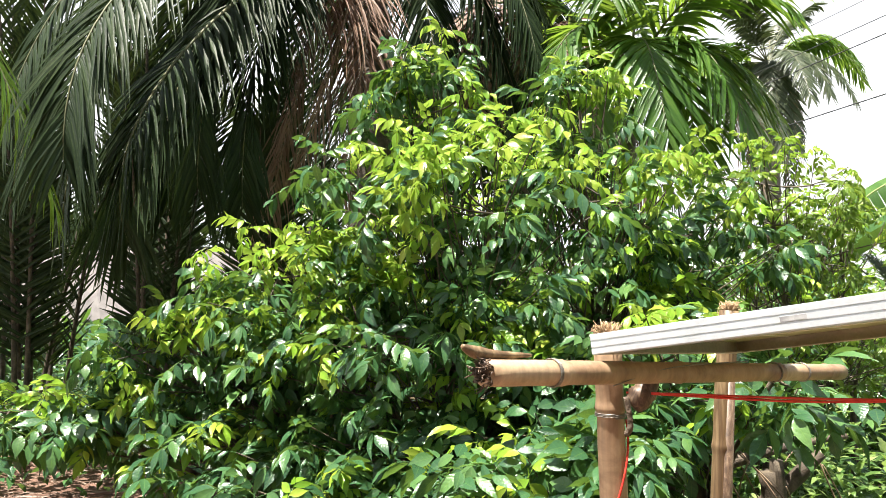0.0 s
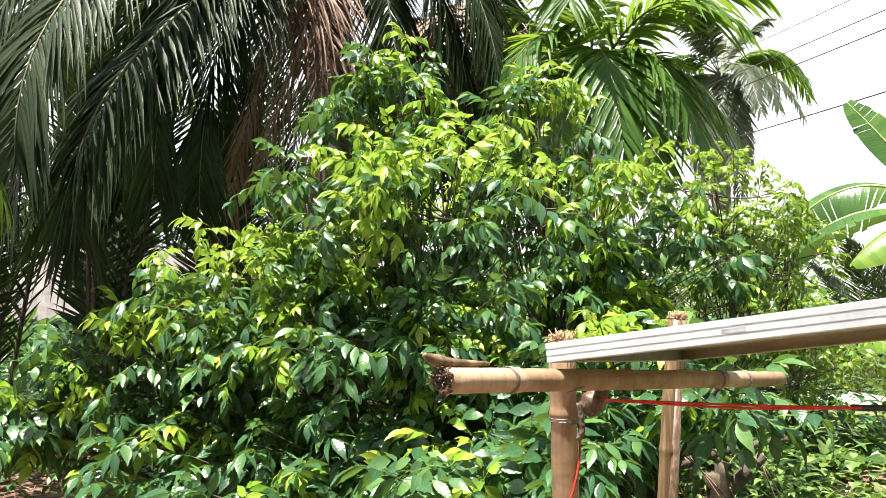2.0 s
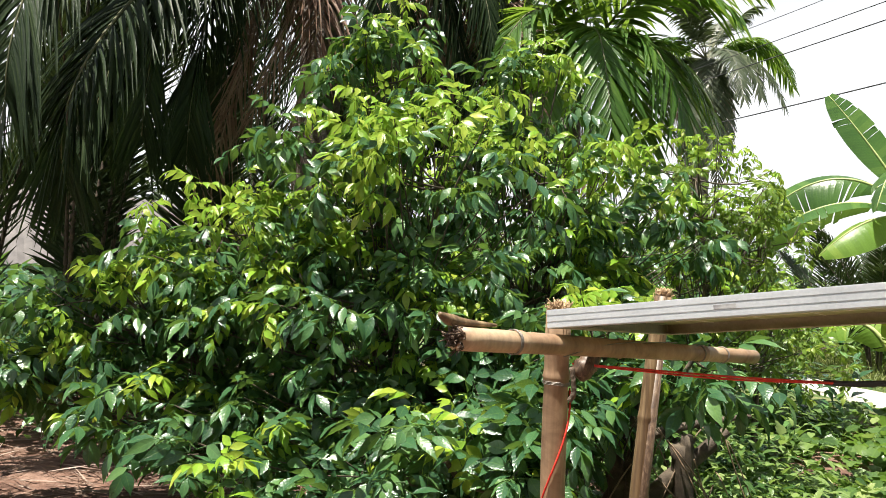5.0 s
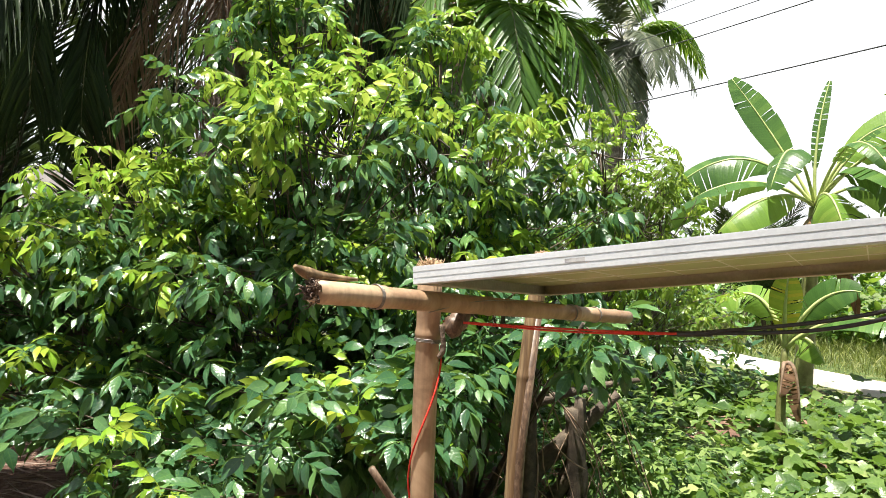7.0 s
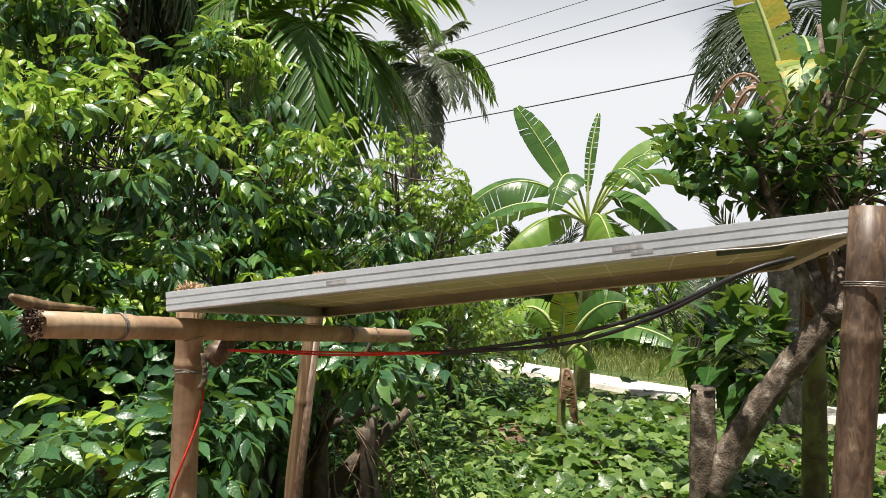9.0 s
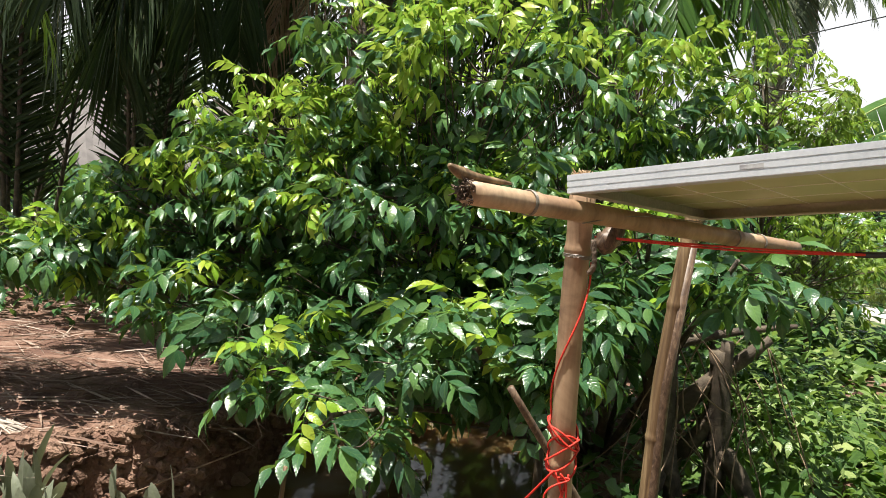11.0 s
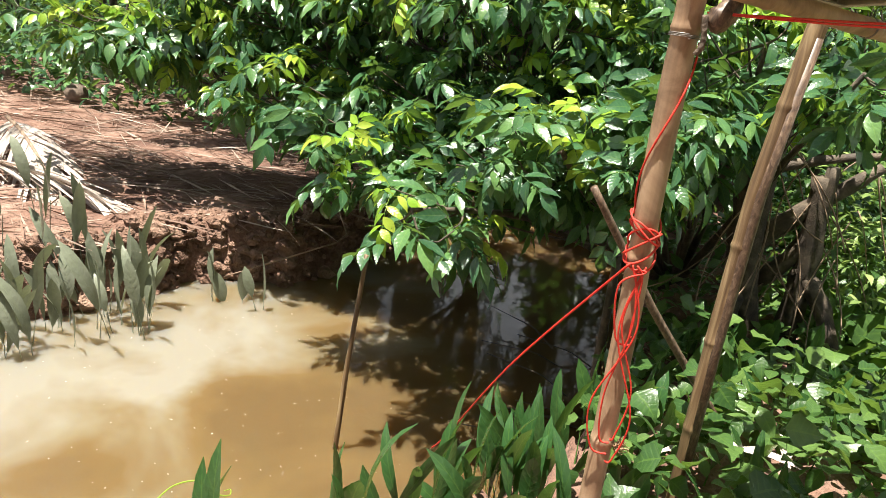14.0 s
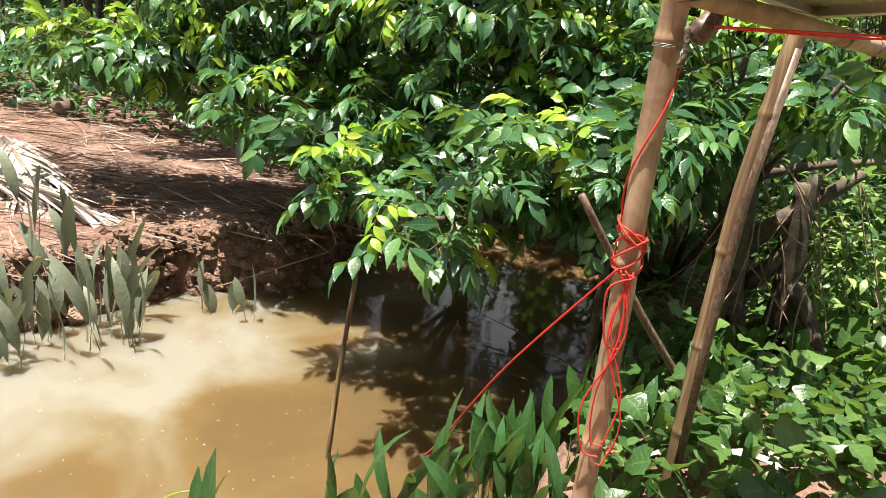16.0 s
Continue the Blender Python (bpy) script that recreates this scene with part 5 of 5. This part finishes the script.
stick("thin brown bamboo stick standing in the water", [(-0.585, 2.225, -0.75), (-0.56, 2.25, 0.0), (-0.53, 2.27, 0.5)], 0.013, 0.009, M_BAMBOODARK)
stick("dark wet stake in the ditch", [(0.45, 2.95, -0.75), (0.42, 2.9, 0.0), (0.40, 2.86, 0.5)], 0.022, 0.02, M_DARKWOOD)
stick("slanting brown pole beside the bamboo post", [(0.22, 1.86, 1.0), (0.48, 1.98, 0.62), (0.95, 2.2, 0.02)], 0.011, 0.015, M_BROWNPOLE)
stick("pale bent twig hanging over the bank", [(-1.35, 4.0, 0.25), (-1.1, 3.75, -0.02), (-1.5, 3.5, -0.18), (-1.75, 3.45, -0.3)], 0.006, 0.003, M_DEADRACHIS)
for k in range(9):
    a = lr.uniform(-0.6, 0.6)
    x, y = lr.uniform(0.25, 0.6), lr.uniform(2.5, 3.6)
    stick("dark dead twig in the water", [(x, y, WATER_Z - 0.03), (x - 0.2 * math.cos(a), y + 0.2 * math.sin(a), WATER_Z + 0.07), (x - 0.5 * math.cos(a), y + 0.4 * math.sin(a), WATER_Z + 0.1)], 0.006, 0.002, M_DARKWOOD)
roots = thing("gnarled_stump", "dark gnarled trunk with twisting roots", "tree stump", (1.25, 3.5, 0))
for p0, p1, p2, r0, r1 in (((1.1, 3.45, -0.1), (1.0, 3.4, 0.5), (0.92, 3.42, 1.1), 0.1, 0.05), ((1.2, 3.35, -0.1), (0.95, 3.3, 0.4), (1.05, 3.4, 1.1), 0.06, 0.03), ((1.3, 3.4, -0.1), (1.3, 3.3, 0.5), (1.22, 3.3, 0.9), 0.07, 0.04),
                           ((1.02, 3.4, 0.5), (1.2, 3.3, 0.75), (1.45, 3.3, 0.98), 0.06, 0.025), ((0.95, 3.4, 0.85), (1.25, 3.35, 1.0), (1.6, 3.4, 1.04), 0.03, 0.012), ((0.95, 3.4, 0.9), (0.8, 3.25, 1.05), (0.7, 3.1, 1.05), 0.035, 0.015),
                           ((1.1, 3.45, 0.3), (0.9, 3.15, 0.2), (0.75, 3.0, -0.1), 0.06, 0.03), ((1.25, 3.35, 0.45), (1.42, 3.25, 0.35), (1.5, 3.15, -0.05), 0.05, 0.03), ((1.12, 3.4, 0.35), (1.3, 3.3, 0.55), (1.25, 3.28, 0.95), 0.045, 0.03)):
    place(Mesher().tube(bez(p0, p1, p2, 14), np.linspace(r0, r1, 14), 9, wob=0.16).ob("trunk" if r0 == 0.1 else "root", M_DARKWOOD), roots)
vr = np.random.default_rng(126)
for k in range(26):                                    # dry vines and rootlets hang about the stump
    a = np.array([vr.uniform(0.85, 1.5), vr.uniform(3.15, 3.4), vr.uniform(0.5, 1.1)])
    b = a + np.array([vr.normal(0.05, 0.2), vr.normal(-0.05, 0.08), -vr.uniform(0.3, 0.7)])
    place(Mesher().tube(bez(a, (a + b) / 2 + vr.normal(0, 0.09, 3), b, 9), 0.0035, 4).ob("rootlet", M_DEADRACHIS), roots)

# ---- cords, cables and ties ----
def along(pts, n=60):
    pts = np.asarray(pts, float)
    t = np.arange(len(pts))
    u = np.linspace(0, len(pts) - 1, n)
    out = np.zeros((n, 3))
    for i, q in enumerate(u):
        k = min(int(q), len(pts) - 2)
        f = q - k
        p0, p1, p2, p3 = pts[max(k - 1, 0)], pts[k], pts[k + 1], pts[min(k + 2, len(pts) - 1)]
        out[i] = 0.5 * ((2 * p1) + (p2 - p0) * f + (2 * p0 - 5 * p1 + 4 * p2 - p3) * f * f + (3 * p1 - p0 - 3 * p2 + p3) * f ** 3)
    return out


def post_at(z):
    o = np.argsort(POST1[:, 2])
    return np.array([np.interp(z, POST1[o, 2], POST1[o, 0]), np.interp(z, POST1[o, 2], POST1[o, 1]), z])


cord = thing("red_cord", "thin red cord wound and knotted round a bamboo post", "cord", tuple(post_at(1.0)))
rc = np.random.default_rng(121)
for k in range(7):
    ang = np.linspace(0, 6.4, 40)
    z0 = 0.985 + 0.012 * k
    pts = np.array([post_at(z0 + 0.03 * math.sin(a + k)) + 0.031 * np.array([math.cos(a), math.sin(a), 0]) * (1 + 0.06 * (k % 3)) for a in ang])
    place(Mesher().tube(pts, 0.0024, 6).ob("coil", M_ROPE), cord)
for k, (dx, zl, dz) in enumerate(((-0.045, 0.52, 0.97), (0.045, 0.50, 0.97), (-0.02, 0.55, 0.96), (0.035, 0.56, 0.95), (0.01, 0.82, 0.96), (-0.035, 0.8, 0.96))):
    front = np.array([0, -0.034, 0])
    pts = along([post_at(dz) + front + (dx * 0.3, 0, 0), post_at((dz + zl) / 2 + 0.08) + front + (-dx * 0.4, -0.006, 0), post_at(zl + 0.12) + front + (dx, -0.004, 0), post_at(zl) + front + (dx * 0.6, 0, 0), post_at(zl - 0.012) + front + (0.012, 0, 0)])
    place(Mesher().tube(pts, 0.0022, 6).ob("strand", M_ROPE), cord)
ang = np.linspace(0.2, -4.4, 40)
place(Mesher().tube([post_at(1.42 - 0.40 * i / 39) + 0.031 * np.array([math.cos(a), math.sin(a), 0]) for i, a in enumerate(ang)], 0.0024, 6).ob("strand", M_ROPE), cord)
place(Mesher().tube(along([post_at(0.97) + (-0.02, -0.03, 0), (0.1, 1.6, 0.55), (-0.08, 1.9, 0.08), (-0.14, 2.0, -0.06)]), 0.0026, 6).ob("strand", M_ROPE, label="taut cord down to the bank"), cord)
place(fray(post_at(0.52) + (0.035, -0.01, 0), 0.022, 60, (0.6, -0.3, 0.3)).ob("frayed_knot", M_FIBRE), cord)
K = np.array([0.75, 1.08, 1.505])
tie = thing("red_cord", "red cord stretched from the crossbar to a black cable", "cord", tuple(post_at(1.46)))
for k in range(2):
    place(Mesher().tube(along([post_at(1.475) + (0.03, -0.02, 0), (0.45, 1.30, 1.478 + 0.003 * k), (0.6, 1.19, 1.486 + 0.005 * k), K]), 0.0022, 6).ob("strand", M_ROPE), tie)
cable = thing("black_cable", "pair of black panel cables hanging in a loop", "cable", tuple(K))
for k in range(2):
    d = np.array([0, 0, 0.012 * k])
    place(Mesher().tube(along([K, (0.86, 0.85, 1.545) + d, (0.92, 0.7, 1.60) + d * 0.6, (0.98, 0.6, 1.665), (1.05, 0.58, 1.69)]), 0.0032, 8).ob("cable", M_CABLE), cable)
place(Mesher().tube(along([K + (-0.015, 0.02, -0.002), K, K + (0.03, -0.05, 0.008)]), [0.005] * 60, 8).ob("splice", M_CABLE), cable)
jb = Mesher().box(on_panel(PL - 0.14, 0.12, PT - 0.02), LONG * 0.05, SHORT * 0.05, NORM * 0.009)
place(jb.ob("junction_box", M_CABLE, label="black junction box", smooth=False), panel)
for c, ax, rr, nt_ in ((BAR_L + (BAR_R - BAR_L) * 0.125, BAR_R - BAR_L, 0.0225, 3), (BAR_L + (BAR_R - BAR_L) * 0.72, BAR_R - BAR_L, 0.0215, 2), (BAR_L + (BAR_R - BAR_L) * 0.83, BAR_R - BAR_L, 0.021, 2), (post_at(1.43), (0, 0, 1), 0.029, 3), (POST3[0] - (0, 0, 0.1), (0, 0, 1), 0.0285, 3)):
    place(wire_loop(c, ax, rr, nt_).ob("tie_wire", M_WIRE), stand)
place(Mesher().tube(along([BAR_L + (BAR_R - BAR_L) * 0.25 + (0, -0.022, -0.02), BAR_L + (BAR_R - BAR_L) * 0.4 + (0, -0.025, 0.012), BAR_L + (BAR_R - BAR_L) * 0.62 + (0, -0.02, 0.024)]), 0.0012, 5).ob("tie_wire", M_WIRE), stand)
M_WHITEWIRE = surface("white_wire", [(0.3, (0.5, 0.5, 0.48)), (0.7, (0.7, 0.7, 0.67))], 20, (0.4, 0.5), 0.05)
place(Mesher().tube(along([on_panel(0.84, 0.002, -0.002), on_panel(0.92, -0.002, -0.001), on_panel(1.0, -0.003, -0.004), on_panel(1.1, -0.003, 0.004)]), 0.0009, 6).ob("white_wire", M_WHITEWIRE), panel)
# a split strip lies on the crossbar's end, and a forked peg holds it at the post
place(Mesher().tube(along([BAR_L + (-0.03, -0.02, 0.040), BAR_L + (0.0, 0.01, 0.027), BAR_L + (0.07, 0.07, 0.021)], 20), np.r_[np.linspace(0.004, 0.011, 8), np.linspace(0.011, 0.003, 12)], 6).ob("split_strip", M_BAMBOODARK), stand)
place(Mesher().tube(along([post_at(1.505) + (0.075, -0.01, 0), post_at(1.475) + (0.06, -0.025, 0), post_at(1.452) + (0.036, -0.03, 0)], 16), np.r_[np.linspace(0.018, 0.025, 10), np.linspace(0.025, 0.016, 6)], 9, wob=0.1).ob("peg", M_BROWNPOLE, label="dark stub of a cut bamboo branch"), stand)
place(Mesher().tube(POST2[1:5] + (0.0085, -0.0115, 0), [0.0125, 0.0155, 0.0155, 0.015], 10, wob=0.05).ob("split_face", M_BROWNPOLE, label="dark brown split side"), stand)
place(Mesher().tube(along([post_at(1.47) + (0.025, -0.045, 0), post_at(1.42) + (0.03, -0.05, 0), post_at(1.40) + (0.022, -0.045, 0)], 16), 0.006, 6, wob=0.12).ob("peg", M_BARK), stand)


# ---- distance ----
def far_mass(label, centre, rad, n, size, seed, mat):
    r = np.random.default_rng(seed)
    tpls = [blade(size, size * 0.42, 4, 0.25, d, 0.42) for d in (0.3, 0.9)]
    pts, dirs = ellipsoid_shoots(r, centre, rad, n, 0.25)
    mm = [[], []]
    for p, d in zip(pts, dirs):
        if p[2] < 0.05:
            p[2] = r.uniform(0.05, 0.8)
        mm[int(r.integers(2))].append(at_point(basis(r.normal(0, 1, 3) * (1, 1, 0.5) + d), p, r.uniform(0.7, 1.4)))
    f = Fast()
    for tpl, m_ in zip(tpls, mm):
        f.put(tpl, m_)
    return tagged(f.ob("shrubbery", mat), label, "shrubs", kind="stuff")


far_mass("pale green shrubs beyond the path", (7, 26, 1.6), (10, 4, 2.6), 5200, 0.4, 131, M_PALMLIT)
far_mass("shaded shrubs behind the palms", (-8, 13, 0.5), (8, 2.0, 0.8), 3200, 0.34, 132, M_LEAF)
far_mass("dense shrubs behind the saplings", (2.2, 8.6, 0.8), (3.0, 1.2, 1.4), 3600, 0.2, 133, M_LEAF)
far_mass("leafy thicket beside the banana plants", (11.8, 6.5, 1.5), (2.0, 3.5, 2.4), 3600, 0.26, 134, M_COVER)
far_mass("broad dark-leaved shrub behind the pomelo stub", (4.55, 4.2, 1.25), (0.55, 0.5, 0.42), 190, 0.3, 135, M_CITRUS)
# sunlit look of this foliage comes from the lightened leaf colour
far_mass("shrub in sunlit pale green beside the gnarled stump", (1.75, 3.7, 0.6), (0.45, 0.6, 0.55), 420, 0.08, 139, M_COVERLIT)
far_mass("dark green weeds climbing behind the gnarled stump", (1.6, 3.8, 0.6), (0.5, 0.6, 0.6), 750, 0.075, 142, M_WEED)
far_mass("bright garden shrubs along the far path", (13.5, 17, 1.0), (4.5, 3, 1.7), 3000, 0.35, 141, M_PALMLIT)
far_mass("low palm thicket beyond the garden", (5.6, 15.0, 1.0), (2.6, 2.0, 1.3), 1700, 0.26, 140, M_PALMLIT)
far_mass("leafy hedge of mixed garden trees", (14, -1, 2.5), (4, 6, 4), 3000, 0.5, 136, M_LEAF)
# never in view: added to cut the skylight on surfaces facing the camera
far_mass("unseen trees added behind the viewpoint to block sky light", (0, -5.5, 3.2), (9, 2, 4.2), 7000, 0.6, 138, M_LEAF)
far_mass("distant line of garden trees", (-14, 22, 2.2), (13, 2.5, 3), 5600, 0.6, 137, M_PALM)
for k, b in enumerate(((9.5, 15.5, 0), (11.5, 13.0, 0), (5.2, 24.0, 0), (8.0, 22.0, 0), (10.5, 19, 0), (12.5, 9.5, 0))):
    erect_clump(b, 9, 3.4, 1.6, 160 + k)

# a palm half hidden behind the banana, and a low house behind the feather palms
right_palm = thing("coconut_palm", "coconut palm partly hidden behind banana leaves", "palm", (7.6, 6.6, 0), "palms")
palm_trunk(right_palm, [(7.6, 6.6, -0.1), (7.5, 6.6, 2.5), (7.2, 6.6, 5.0)], 0.2, 0.16)
RC = np.array([7.2, 6.6, 5.0])
for c, e in (((6.6, 6.6, 5.9), (6.1, 6.3, 3.9)), ((6.9, 7.1, 6.0), (6.5, 7.3, 4.3)), ((6.6, 6.2, 5.6), (6.3, 5.8, 3.9)), ((7.0, 5.8, 6.0), (6.9, 4.9, 4.6)), ((7.9, 6.8, 6.2), (8.8, 7.0, 5.0)), ((7.5, 7.5, 6.2), (7.9, 8.5, 4.8)), ((7.0, 6.6, 6.4), (6.6, 6.8, 6.9))):
    hang_frond(right_palm, (RC, c, e), pr, M_PALM, M_RACHIS, pairs=44, leaflet=0.5, width=0.032, start=0.2, hang=0.35, forward=0.5)
for b in ((10.6, 9.4, 0), (5.3, 15.5, 0)):
    erect_clump(b, 9, 3.2, 1.5, int(b[0] * 10))
M_ROOF = surface("fibre_roof", [(0.3, (0.09, 0.082, 0.08)), (0.7, (0.17, 0.157, 0.15))], 2, (0.8, 0.95), 0.3)
M_PLASTER = surface("house_wall", [(0.3, (0.4, 0.37, 0.34)), (0.7, (0.55, 0.52, 0.48))], 2, (0.8, 0.95), 0.2)
house = thing("house", "low house with a pale grey-pink corrugated roof behind palms", "house", (-12, 16, 0))
ex, ey = np.array([0.8, 0.6, 0]), np.array([-0.6, 0.8, 0])
hc = np.array([-12.0, 16.0, 0])
for sx, sy, lx, ly in ((0, -2.4, 5.0, 0.08), (0, 2.4, 5.0, 0.08), (-4.92, 0, 0.08, 2.3), (4.92, 0, 0.08, 2.3)):
    place(Mesher().box(hc + ex * sx + ey * sy + (0, 0, 0.75), ex * lx, ey * ly, np.array([0, 0, 0.75])).ob("wall", M_PLASTER, smooth=False), house)
for side in (-1, 1):
    n = 140
    v, f = [], []
    for k in range(n + 1):
        u = -5.4 + 10.8 * k / n
        w = 0.03 * math.sin(k * math.pi / 2)
        v += [hc + ex * u + ey * side * 3.0 + (0, 0, 1.25 + w), hc + ex * u + ey * side * 0.02 + (0, 0, 3.1 + w)]
    f = [(2 * k, 2 * k + 2, 2 * k + 3, 2 * k + 1) for k in range(n)]
    m = Mesher().add(v, f)
    m.add(np.asarray(v) - (0, 0, 0.02), [t[::-1] for t in f])
    place(m.ob("roof", M_ROOF, smooth=False), house)

# ---- small things ----
tagged(Mesher().tube(along([(-0.95, 1.50, -0.22), (-0.90, 1.60, -0.16), (-0.80, 1.63, -0.13), (-0.74, 1.60, -0.14), (-0.71, 1.62, -0.15), (-0.72, 1.645, -0.15), (-0.735, 1.63, -0.15)]), np.linspace(0.003, 0.0015, 60), 5).ob("vine_tendril", M_YOUNG), "thin yellow-green tendril curling over the water", "tendril")
dr = np.random.default_rng(201)
flake = [blade(0.012, 0.007, 2, 0.05, 0.0, 0.5), blade(0.02, 0.005, 2, 0.05, 0.1, 0.5)]
fm = [[], []]
for _ in range(420):
    x, y = dr.uniform(-2.3, 0.5), dr.uniform(1.5, 4.6)
    if ditch_depth(np.array([x]), np.array([y]))[0] < 0.12:
        continue
    a = dr.uniform(0, 6.28)
    fm[int(dr.integers(2))].append(at_point(basis((math.cos(a), math.sin(a), 0)), (x, y, WATER_Z + 0.003), dr.uniform(0.2, 0.8)))
ff = Fast()
for tpl, mm in zip(flake, fm):
    ff.put(tpl, mm)
tagged(ff.ob("floating_debris", M_BLEACH), "tiny pale flakes floating on muddy water", "debris", kind="stuff")
for k in range(14):
    a, c = dr.uniform(0, 6.28), np.array([0.75, 2.15, 0.16]) + dr.normal(0, (0.14, 0.12, 0.07))
    tpl = blade(dr.uniform(0.14, 0.3), dr.uniform(0.02, 0.05), 6, 0.5, dr.uniform(0.6, 1.9), 0.45, 0.06)
    tagged(Fast().put(tpl, [at_point(basis((math.cos(a), math.sin(a), 0.35)), c)]).ob("dry_leaf", M_BLEACH if k % 2 else M_STRAW), "curled dry leaf caught among ditch plants", "leaf", "dry leaves")
hook = Mesher().tube(along([POST3[0] + (0.01, -0.028, -0.13), POST3[0] + (-0.012, -0.034, -0.08), POST3[0] + (0.02, -0.045, -0.05), POST3[0] + (0.035, -0.04, -0.005)]), 0.0012, 5)
place(hook.ob("tie_wire", M_WIRE), stand)
scrap = blade(0.16, 0.05, 6, 0.5, 1.2, 0.5, 0.08)
tagged(Fast().put(scrap, [at_point(basis((0.9, -0.3, 0.15)), (-2.22, 3.9, 0.0))]).ob("dry_leaf", M_BLEACH), "pale dry leaf scrap on the bank's edge", "leaf", "dry leaves")
